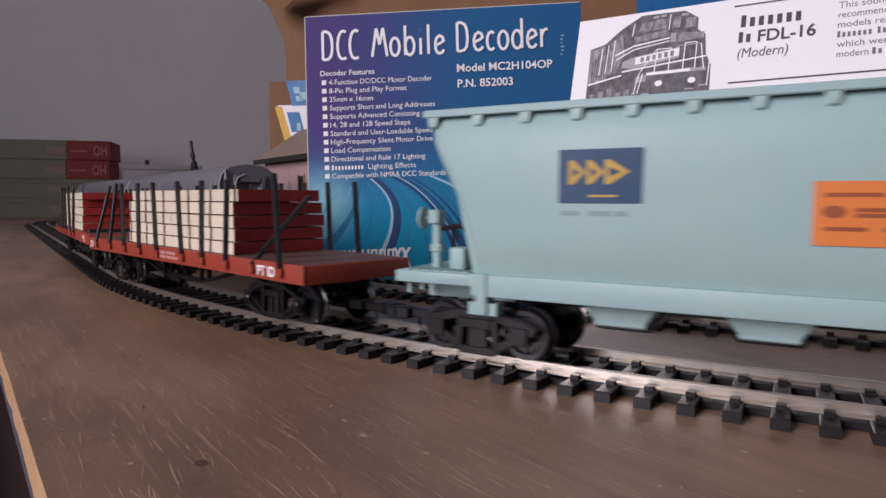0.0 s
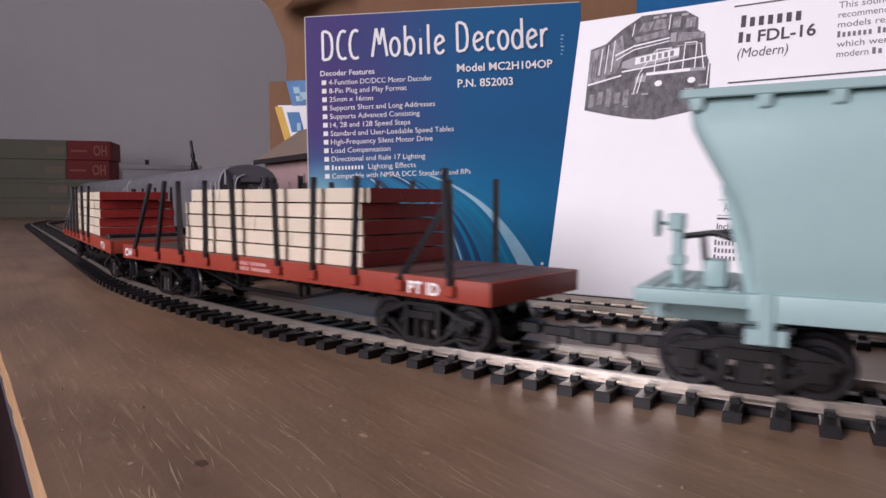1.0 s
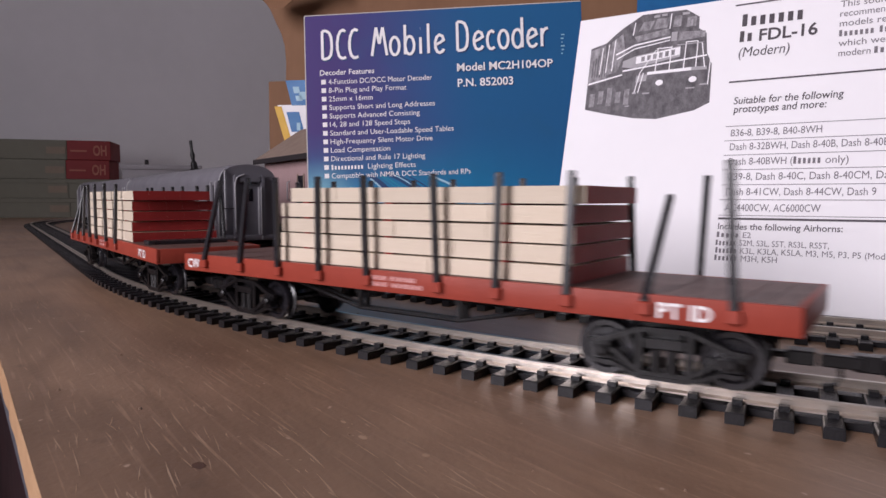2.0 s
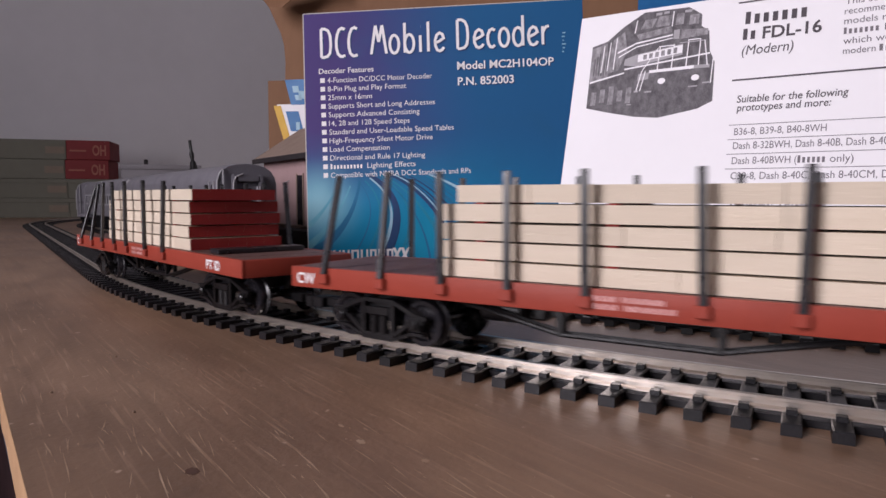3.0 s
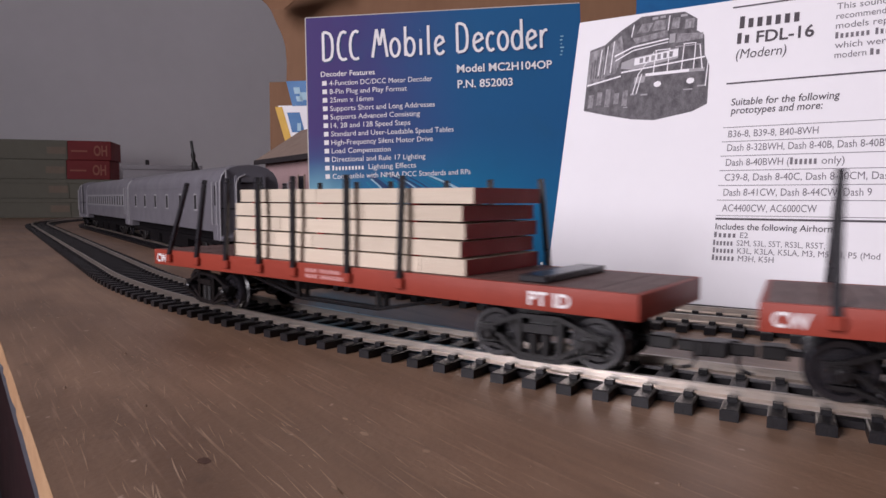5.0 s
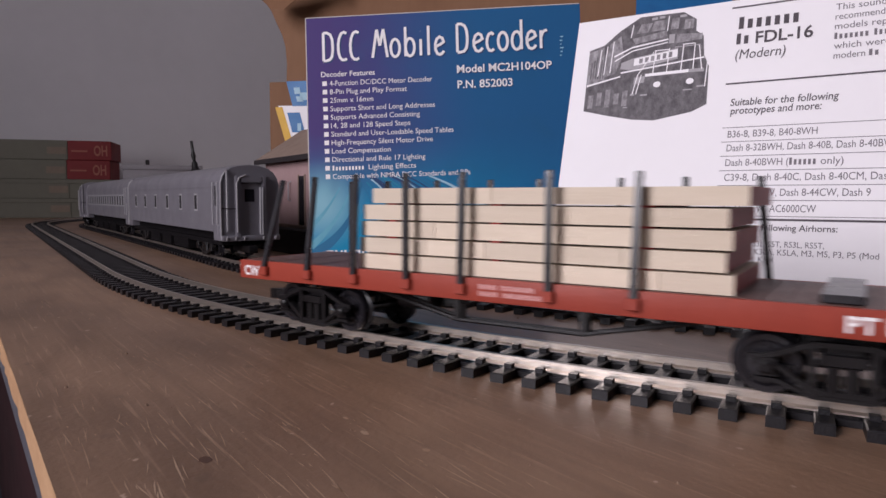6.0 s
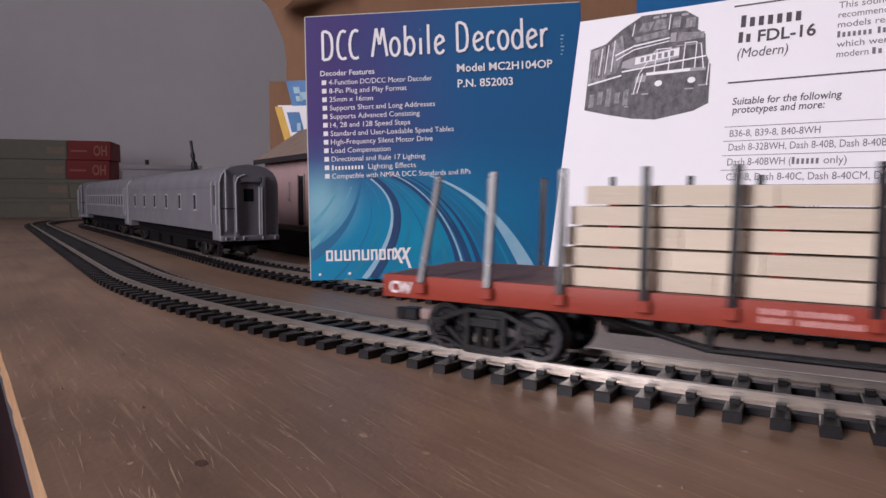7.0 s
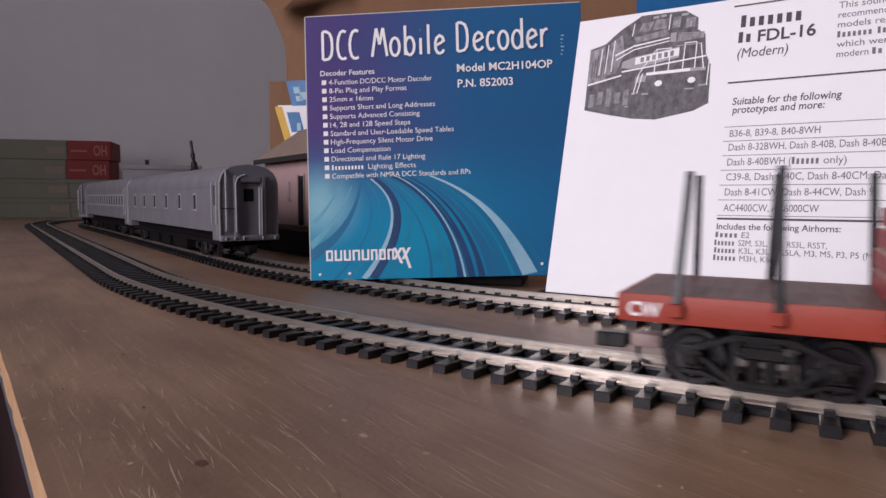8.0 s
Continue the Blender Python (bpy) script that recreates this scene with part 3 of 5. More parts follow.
def build_truck(car, x, hb, frame_of, reach, end):
    """A four-wheel truck under a car; end is +1 or -1, the way its coupler points. Returns truck and wheelsets."""
    bm = bmesh.new()
    box(bm, -2.6, 2.6, -10.8, 10.8, 9.6, 12.6)
    box(bm, -6, 6, -4.5, 4.5, 10.6, 13.2)
    lathe(bm, [(12.5, 3.0), (15.4, 3.0)], 16, "z")
    for sx in (-1, 1):
        box(bm, sx * (hb - 3.4) - 0.5, sx * (hb - 3.4) + 0.5, -10.5, 10.5, 8.0, 9.2)
    tr = part("truck", bm, M["black"], car, "black four-wheel truck", at(x, 0, 0))
    for side in (-1, 1):
        part("side_frame", frame_of(side, hb), M["black"], tr)
    sets = []
    for sx in (-1, 1):
        sets.append((part("wheelset", WHEELS, None, tr, "dark wheels on an axle", at(sx * hb, 0, RAIL_TOP + WHEEL_R)), sx * hb))
    if reach:
        bm = bmesh.new()
        box(bm, 4, reach - 9, -1.2, 1.2, 8.7, 9.7)
        box(bm, reach - 13, reach - 8.5, -2.0, 2.0, 7.9, 10.3)
        box(bm, reach - 8, reach - 1.5, -1.1, 0.9, 7.8, 9.9)
        box(bm, reach - 3.2, reach + 1.2, -0.6, 2.6, 7.4, 10.2)
        box(bm, reach + 0.2, reach + 2.6, 1.1, 2.9, 7.4, 10.2, pose(0, 0, 0, 0, 0, 0))
        bmesh.ops.bevel(bm, geom=bm.edges[:], offset=0.25, segments=1, affect="EDGES")
        tube(bm, [(reach - 5, -0.2, 8.5), (reach - 4.8, -0.2, 6.2), (reach - 5.5, -0.2, 4.9), (reach - 7.4, -0.2, 4.4)], 0.38, 6)
        part("coupler", bm, M["black"], tr, "black hook coupler", pose(0, 0, 0, 0, 0, 0 if end > 0 else 180))
    return tr, sets


def build_flat_car(name_label, near_stakes, far_stakes, s0, last=31):
    car = thing("flat_car", name_label, "model wagon", car_pose(TRACK_1, s0, 110)[0], group="train of wagons")
    h = CAR_LEN / 2
    bm = bmesh.new()
    box(bm, -h + 0.8, h - 0.8, -16.0, 16.0, 18.2, 19.7)
    deck = part("deck", bm, M["deck"], car, "brown planked deck", smooth=0)
    n = 38
    step = (2 * h - 1.8) / n
    bm = bmesh.new()
    box(bm, -step / 2 + 0.06, step / 2 - 0.06, -15.1, 15.1, 0, 0.85)
    plank = mesh_of("plank", bm, M["deck"], 0)
    for i in range(n):
        part("plank", plank, None, deck, "", at(-h + 0.9 + (i + 0.5) * step, 0, 19.2 + 0.02 * (i % 3)))
    for side in (-1, 1):
        bm = rounded(-h, h, *sorted((side * 15.2, side * 16.5)), 15.4, 20.05, 0.2)
        part("side_sill", bm, M["red"], car, "brick red side sill")
    for end in (-1, 1):
        part("end_sill", rounded(*sorted((end * (h - 1.2), end * (h + 0.1))), -15.3, 15.3, 15.4, 20.0, 0.2), M["red"], car)
    bm = bmesh.new()
    box(bm, -h + 6, h - 6, -4, 4, 14.2, 18.3)
    for x in (-30, -12, 12, 30):
        box(bm, x - 0.8, x + 0.8, -15, 15, 15.6, 18.3)
    for y in (-11, 11):
        box(bm, -h + 3, h - 3, y - 0.7, y + 0.7, 15.2, 18.3)
    part("underframe", bm, M["black"], car, "black underframe beams", smooth=0)
    for side in (-1, 1):
        for y in (9.5, 12.0):
            bm = bmesh.new()
            tube(bm, [(-44, side * y, 15.6), (-36, side * y, 15.0), (-14, side * y, 10.3), (14, side * y, 10.3), (36, side * y, 15.0), (44, side * y, 15.6)], 0.42, 6)
            part("truss_rod", bm, M["black"], car)
    bm = bmesh.new()
    for x in (-14, 14):
        box(bm, x - 0.9, x + 0.9, -12.8, 12.8, 13.8, 15.7)
        for y in (-12, -9.5, 9.5, 12):
            box(bm, x - 0.5, x + 0.5, y - 0.5, y + 0.5, 10.2, 14)
    part("needle_beam", bm, M["black"], car, smooth=0)
    bm = bmesh.new()
    lathe(bm, [(-33, 0.5), (-32.6, 2.7), (-24, 2.7), (-23.6, 0.5)], 14, "x", (0, -5.5, 13.0))
    part("brake_cylinder", bm, M["black"], car)
    bm = bmesh.new()
    box(bm, -29, -20, -3.8, 3.8, 10.8, 14.4)
    bmesh.ops.bevel(bm, geom=bm.edges[:], offset=0.5, segments=1, affect="EDGES")
    part("air_tank", bm, M["black"], car)
    # stake pockets and stakes: place along the car, lean along it and inwards in degrees, length
    for side, stakes in ((-1, near_stakes), (1, far_stakes)):
        for x, lean, inward, length in stakes:
            part("stake_pocket", rounded(x - 1.1, x + 1.1, *sorted((side * 16.4, side * 17.7)), 16.6, 18.9, 0.25, 1), M["red"], car)
            bm = rounded(-0.66, 0.66, -0.55, 0.55, 0, length, 0.12, 1)
            part("stake", bm, M["stake"], car, "black stake", at(x, side * 17.15, 18.7, side * inward, lean, 0))
    # lettering on both sides
    for rz in (0, 180):
        plate = at(0, 0, 0, 0, 0, rz)
        for body, x, z, w, c in (("PT", 56.2, 16.4, 4.0, 2.4), ("ID", 61.4, 16.4, 3.4, 2.4), ("CW", -75.6, 16.4, 5.4, 2.3)):
            writing(car, body, x, z, w, c, M["white_ink"], lift=16.58, bold=0.03).matrix_basis = plate
        for x, z, w in ((-6.2, 18.0, 4.2), (-1.2, 18.0, 7.2), (-6.2, 16.6, 4.4), (-0.8, 16.6, 8.6)):
            n = int(w / 0.62)
            for k in range(n):
                bar(car, x + w * k / n, x + w * (k + 0.68) / n, z, z + (1.0, 0.85, 0.95)[k % 3], M["pink_ink"], lift=16.58, name="letter_block").matrix_basis = plate
    trucks = [build_truck(car, e * 55, 10.6, arch_frame, last if e < 0 else 31, e) for e in (-1, 1)]
    return car, trucks


def build_lumber(label, seed, s0):
    """Five layers of sawn boards with painted ends."""
    load = thing("lumber_load", label, "lumber stack", car_pose(TRACK_1, s0, 110)[0], group="loads on the flat cars")
    rnd = random.Random(seed)
    for k in range(5):
        z0 = 20.2 + 3.66 * k
        x0, x1 = -38.2 + rnd.uniform(-0.7, 0.7), 39.6 + rnd.uniform(-0.5, 0.9)
        ya, yb = -14.4 + rnd.uniform(-0.25, 0.25), 14.6 + rnd.uniform(-0.4, 0.4)
        if k == 4:
            x0, x1, yb = -34.8, 42.3, 11.8
        cuts = sorted(rnd.uniform(x0 + 12, x1 - 12) for _ in range(3))
        ys = [ya + (yb - ya) * i / 5 for i in range(6)]
        for i in range(5):
            edges = [x0, *([] if i else cuts), x1]
            for a, b in zip(edges, edges[1:]):
                dz, dy = (rnd.uniform(-0.09, 0.02), rnd.uniform(-0.05, 0.04)) if i == 0 else (-0.02, 0)
                bm = bmesh.new()
                box(bm, a + (0.07 if a > x0 else 0), b - (0.07 if b < x1 else 0), ys[i] + dy, ys[i + 1] - 0.01, z0, z0 + 3.28 + dz)
                for f in bm.faces:
                    f.normal_update()
                    c = f.calc_center_median()
                    if abs(f.normal.x) > 0.9 and (c.x < x0 + 0.5 or c.x > x1 - 0.5):
                        f.material_index = 1
                part("board", bm, [M["cream"], M["oxblood"]], load, smooth=0)
    # battens between the layers
    for k in range(1, 5):
        z = 20.2 + 3.66 * k
        for x in (-30, -4, 26):
            bm = bmesh.new()
            box(bm, x - 1.0, x + 1.0, -13.8, 11.0, z - 0.40, z + 0.02)
            part("batten", bm, M["oxblood"], load, smooth=0)
    return load


def build_hopper(s0):
    car = thing("covered_hopper", "pale teal covered hopper wagon with rounded sides", "model wagon", car_pose(TRACK_1, s0, 128)[0], group="train of wagons")
    bm = bmesh.new()

    def loop(z, hl, hw, r):
        pts = []
        for cx, cy, a0 in ((hl - r, hw - r, 0), (-hl + r, hw - r, 90), (-hl + r, -hw + r, 180), (hl - r, -hw + r, 270)):
            for k in range(5):
                a = radians(a0 + 22.5 * k)
                pts.append((cx + r * math.cos(a), cy + r * math.sin(a), z))
        return pts

    loft(bm, [loop(z, hl, hw, r) for z, hl, hw, r in ((20.6, 64.3, 15.0, 2.0), (24, 64.6, 16.2, 2.2), (28, 65.0, 16.8, 2.4), (32, 66.0, 17.0, 2.6), (36, 67.8, 17.05, 2.8), (40, 70.0, 17.0, 3.0), (44, 72.2, 16.8, 3.0), (47, 73.8, 16.2, 3.0), (49.2, 74.3, 15.5, 3.0), (50.4, 74.2, 14.9, 3.0), (51.5, 73.8, 14.2, 2.5), (52.25, 73.2, 13.4, 2.0))])
    part("body", bm, M["teal"], car, "pale teal body with bulging sides")
    for y0, y1 in ((-15.4, -5.5), (5.5, 15.4)):
        part("running_board", rounded(-75.5, 75.5, y0, y1, 52.3, 53.1, 0.2, 1), M["teal"], car)
    for side in (-1, 1):
        for i in range(16):
            x = -73.2 + 9.75 * i
            bm = bmesh.new()
            loft(bm, [[(x + sx * w, side * yy, z) for sx, yy in ((-1, y), (1, y), (1, 8), (-1, 8))] for z, y, w in ((49.5, 15.3, 0.55), (49.9, 15.8, 0.85), (50.8, 15.9, 1.0), (51.7, 15.7, 1.05), (52.4, 15.4, 1.05))])
            part("roof_bracket", bm, M["teal"], car)
        part("roof_fascia", rounded(-75.5, 75.5, *sorted((side * 15.1, side * 15.9)), 51.7, 53.2, 0.2, 1), M["teal"], car)
        part("side_sill", rounded(-64.5, 64.5, *sorted((side * 13.6, side * 16.2)), 16.8, 21.2, 0.4), M["teal"], car)
        for x in (-62, 62):
            bm = rounded(x - 1.2, x + 1.2, *sorted((side * 13.0, side * 16.6)), 13.2, 21.4, 0.3, 1)
            box(bm, x - 3.0, x + 3.0, *sorted((side * 12.5, side * 15.8)), 13.2, 15.6)
            part("bolster_end", bm, M["teal"], car)
    for end in (-1, 1):
        part("end_platform", rounded(*sorted((end * 62, end * 82.2)), -15.8, 15.8, 18.6, 21.0, 0.3), M["teal"], car)
        bm = bmesh.new()
        for i in range(7):
            box(bm, *sorted((end * (66 + i * 2.2), end * (67.6 + i * 2.2))), -14.6, 14.6, 20.9, 21.25)
        part("walkway_grating", bm, M["teal"], car, smooth=0)
        for y in (-12.5, 12.5):
            bm = bmesh.new()
            bars(bm, [(end * 64.4, 21), (end * 68.5, 38)], y - 0.7, y + 0.7, 0.8)
            part("end_post", bm, M["teal"], car)
        bm = bmesh.new()
        for y in (-12.8, -7.6):
            box(bm, end * 80.4 - 0.4, end * 80.4 + 0.4, y - 0.35, y + 0.35, 16.0, 20.5)
        part("end_step", bm, M["teal"], car)
        # centre sill ends
        part("draft_sill", rounded(*sorted((end * 55, end * 81)), -4, 4, 14.2, 18.8, 0.4), M["teal"], car)
    # brake stand on the rear platform
    bm = bmesh.new()
    box(bm, -77.2, -75.4, -9.2, -7.2, 21, 33.4)
    box(bm, -77.9, -75.3, -9.9, -6.6, 30.4, 33.4)
    box(bm, -77.6, -75.0, -9.5, -6.9, 24.4, 26.2)
    bmesh.ops.bevel(bm, geom=bm.edges[:], offset=0.3, segments=1, affect="EDGES")
    part("brake_stand", bm, M["teal"], car)
    bm = bmesh.new()
    lathe(bm, [(-80.0, 0.6), (-80.0, 2.4), (-79.5, 2.4), (-79.4, 0.6)], 18, "x", (0, -8.2, 31.6))
    tube(bm, [(-80, -8.2, 31.6), (-76, -8.2, 31.6)], 0.35, 6)
    part("brake_wheel", bm, M["teal"], car)
    for pts in (((-76.2, -8.2, 29.3), (-70.5, -9.5, 30.2), (-66.5, -10.5, 29.0)), ((-72.3, -8.8, 29.8), (-71.6, -9, 24), (-70.5, -9, 21.2)), ((-75, 8, 29), (-66.4, 8, 30))):
        bm = bmesh.new()
        tube(bm, pts, 0.55, 7)
        part("brake_rod", bm, M["black"], car, "dark brake rod")
    part("valve_box", rounded(-71.8, -68.2, -11.5, -6.5, 21.2, 25.8, 0.6), M["teal"], car)
    for x in (-36.5, -12.2, 12.2, 36.5):
        bm = bmesh.new()
        loft(bm, [[(x + sx * hx, sy * hy, z) for sx, sy in ((-1, -1), (1, -1), (1, 1), (-1, 1))] for z, hx, hy in ((21, 9.5, 13), (17, 7.2, 12.3), (13.4, 4.6, 11.6), (12.6, 4.6, 11.6))])
        bmesh.ops.bevel(bm, geom=bm.edges[:], offset=0.3, segments=1, affect="EDGES")
        part("outlet_bay", bm, M["teal"], car)
        part("outlet_gate", rounded(x - 5.2, x + 5.2, -9, 9, 11.6, 12.7, 0.2, 1), M["black"], car)
    part("underframe", rounded(-60, 60, -5, 5, 14.5, 20, 0.3), M["black"], car)
    # panels, with their front at the side's surface
    for rz in (0, 180):
        face = at(0, 0, 0, 0, 0, rz)
        made = [bar(car, -46.4, -31.8, 35.0, 44.4, M["navy_panel"], 17.12, "logo_panel")]
        for i in range(3):
            x = -44.6 + 3.2 * i
            bm = bmesh.new()
            w = 4.3 if i == 2 else 3.0
            bm.faces.new([bm.verts.new(p) for p in ((x, -17.18, 38.3), (x + 0.9, -17.18, 38.3), (x + w, -17.18, 40.4), (x + 0.9, -17.18, 42.5), (x, -17.18, 42.5))])
            made.append(part("logo_arrow", bm, M["gold_ink"], car, smooth=0))
            bm = bmesh.new()
            bm.faces.new([bm.verts.new(p) for p in ((x + 0.75, -17.22, 39.5), (x + w * 0.62, -17.22, 40.4), (x + 0.75, -17.22, 41.3))])
            made.append(part("logo_notch", bm, M["navy_panel"], car, smooth=0))
        made.append(bar(car, -41, -36, 36.1, 36.5, M["gold_ink"], 17.18))
        for x0, x1 in ((-46, -42.6), (-41.0, -37), (-36.4, -34.2)):
            made.append(bar(car, x0, x1, 32.9, 33.7, M["slate_ink"], 17.12))
        made.append(bar(car, -6.9, 15.5, 29.0, 38.5, M["orange"], 17.16, "placard"))
        for z, x0, x1 in ((36.2, -5.4, 2), (36.2, 3, 12), (31.2, -5.4, 0), (31.2, 2, 9), (34.0, -1.5, 13), (33.2, -1.5, 11)):
            made.append(bar(car, x0, x1, z, z + 0.6, M["brown_ink"], 17.22))
        bm = bmesh.new()
        bm.faces.new([bm.verts.new((-4.2 + 1.5 * math.cos(k * math.tau / 20), -17.22, 34.0 + 0.95 * math.sin(k * math.tau / 20))) for k in range(20)])
        made.append(part("placard_mark", bm, M["brown_ink"], car, smooth=0))
        for ob in made:
            ob.matrix_basis = face
    trucks = [build_truck(car, e * 64, 9.6, cast_frame, 28, e) for e in (-1, 1)]
    return car, trucks


def build_passenger_car(label, s, doors):
    car = thing("passenger_car", label, "model coach", car_pose(TRACK_2, s, 160)[0], group="silver passenger train")
    h = 120.0
    side = [(-15.3, 14.2), (-15.5, 28), (-15.4, 43.2), (-14.8, 46.2), (-12.9, 49.2), (-9.6, 51.4), (-5.0, 52.6), (0, 53.0)]
    sec = side + [(-y, z) for y, z in reversed(side[:-1])]
    bm = bmesh.new()
    loft(bm, [[(x, y * k, max(30 + (z - 30) * k, low)) for y, z in sec] for x, k, low in ((-h, 0.985, 14.2), (-h + 1, 1, 14.2), (-h + 12, 1, 14.2), (-h + 12.3, 1, 18.4), (h - 12.3, 1, 18.4), (h - 12, 1, 14.2), (h - 1, 1, 14.2), (h, 0.985, 14.2))])
    part("body", bm, M["silver"], car, "dull silver-grey body with a rounded roof")
    for sy in (-1, 1):
        for z in (18.6, 27.4, 41.2):
            bm = bmesh.new()
            box(bm, -h + 4, h - 12, *sorted((sy * 15.2, sy * 15.66)), z, z + 0.5)
            part("belt_rail", bm, M["silver"], car, smooth=0)
        bm = bmesh.new()
        box(bm, -h + 6, h - 13, *sorted((sy * 15.2, sy * 15.58)), 28.2, 38.8)
        part("window_band", bm, M["silver_pale" if doors else "silver"], car, smooth=0)
        xs = [h - 43.7 - 33.2 * i for i in range(6)] if not doors else [h - 20 - 12.5 * i for i in range(17)]
        for x in xs:
            bm = bmesh.new()
            box(bm, x - 3.1, x + 3.3, *sorted((sy * 15.0, sy * 15.68)), 28.7, 38.2)
            w = part("window", bm, M["silver_bright"], car, smooth=0)
            bm = bmesh.new()
            box(bm, x - 2.2, x + 2.2, *sorted((sy * 15.1, sy * 15.76)), 29.6, 37.3)
            part("pane", bm, M["dark_glass"], w, smooth=0)
        bm = rounded(h - 9, h - 4, *sorted((sy * 14.9, sy * 15.65)), 14.4, 44, 0.2, 1)
        d = part("door", bm, M["silver"], car)
        bm = bmesh.new()
        box(bm, h - 7.9, h - 5.2, *sorted((sy * 15.3, sy * 15.8)), 32, 42)
        part("pane", bm, M["dark_glass"], d, smooth=0)
        for x in (h - 10.4, h - 2.8):
            bm = bmesh.new()
            tube(bm, [(x, sy * 15.6, 22), (x, sy * 16.2, 22.6), (x, sy * 16.2, 43.4), (x, sy * 15.6, 44)], 0.3, 6)
            part("grab_rail", bm, M["silver_bright"], car)
    for end in (-1, 1):
        bm = bmesh.new()
        for y0, y1, z0, z1 in ((-8.0, -5.6, 14.8, 47.2), (5.6, 8.0, 14.8, 47.2), (-5.6, 5.6, 43.6, 47.2)):
            box(bm, *sorted((end * (h - 0.5), end * (h + 2.6))), y0, y1, z0, z1)
        bmesh.ops.bevel(bm, geom=bm.edges[:], offset=0.5, segments=2, affect="EDGES")
        part("diaphragm", bm, M["silver"], car, "grey end diaphragm")
        bm = rounded(*sorted((end * (h - 0.4), end * (h + 0.5))), -5.4, 5.4, 15.5, 43.4, 0.2, 1)
        d = part("end_door", bm, M["silver"], car)
        bm = bmesh.new()
        box(bm, *sorted((end * (h + 0.3), end * (h + 0.62))), -3.0, 2.0, 34.0, 40.4)
        part("pane", bm, M["dark_glass"], d, smooth=0)
        bm = bmesh.new()
        box(bm, *sorted((end * (h + 0.5), end * (h + 1.2))), 4.6, 5.3, 17.5, 41.5)
        part("door_edge", bm, M["silver_bright"], d, smooth=0)
        for y in (-12.2,):
            bm = bmesh.new()
            tube(bm, [(end * h, y, 19.0), (end * (h + 1.0), y, 19.4), (end * (h + 1.0), y, 49.0), (end * h, y, 49.6)], 0.42, 6)
            part("grab_rail", bm, M["silver_bright"], car)
        bm = bmesh.new()
        tube(bm, [(end * (h + 2.7), -7.6, 18.5), (end * (h + 2.7), -7.7, 43.0), (end * (h + 2.7), -6.6, 46.0), (end * (h + 2.7), -3.0, 47.6)], 0.4, 6)
        part("diaphragm_trim", bm, M["silver_bright"], car)
        bm = bmesh.new()
        tube(bm, [(end * (h + 0.3), -15.1, 14.6), (end * (h + 0.3), -15.3, 30), (end * (h + 0.3), -15.1, 43.5), (end * (h + 0.3), -14.0, 47.4), (end * (h + 0.3), -12.0, 50.0)], 0.36, 6)
        part("corner_trim", bm, M["silver_bright"], car)
        bm = bmesh.new()
        tube(bm, [(end * (h + 0.9), -15.0, 30.6), (end * (h + 1.3), -11.5, 30.4), (end * (h + 1.6), -8.2, 30.4)], 0.3, 6)
        part("hand_rod", bm, M["dark_base"], car)
        bm = bmesh.new()
        tube(bm, [(end * (h + 2.7), 4.4, 17.0), (end * (h + 2.7), 4.5, 40.5)], 0.34, 6)
        tube(bm, [(end * (h + 2.7), 5.6, 17.0), (end * (h + 2.7), 5.7, 41.5)], 0.34, 6)
        part("door_jamb", bm, M["silver_bright"], car)
        part("buffer_beam", rounded(*sorted((end * (h - 4), end * (h + 2.4))), -15.0, 15.0, 14.0, 16.8, 0.5), M["silver"], car)
        for y in (-13, -8.5, -4, 6, 12.5):
            bm = bmesh.new()
            tube(bm, [(end * (h + 2.3), y, 14.6), (end * (h + 3.0), y, 16.2)], 0.4, 6)
            part("step_iron", bm, M["silver_bright"], car)
        part("coupler_box", rounded(*sorted((end * (h - 22), end * (h + 4.0))), -2.4, 2.4, 7.6, 11.5, 0.6), M["black"], car)
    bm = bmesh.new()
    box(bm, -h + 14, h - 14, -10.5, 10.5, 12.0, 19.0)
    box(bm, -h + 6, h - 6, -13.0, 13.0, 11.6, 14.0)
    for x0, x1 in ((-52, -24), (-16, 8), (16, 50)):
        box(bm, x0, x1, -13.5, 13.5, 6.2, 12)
    part("underframe", bm, M["matte_under"], car, "black underfloor equipment", smooth=0)
    for x in (-80, 80):
        build_truck(car, x, 13.0, cast_frame, 0, 1)
    return car


# ---- the packaging cards ----
def card_pose(x, y, z, yaw, lean, roll):
    """A card standing at its lower left corner, turned, leaning back and tipped in its own plane."""
    return at(x, y, z) @ pose(0, 0, 0, 0, 0, yaw) @ pose(0, 0, 0, -lean, 0, 0) @ pose(0, 0, 0, 0, -roll, 0)


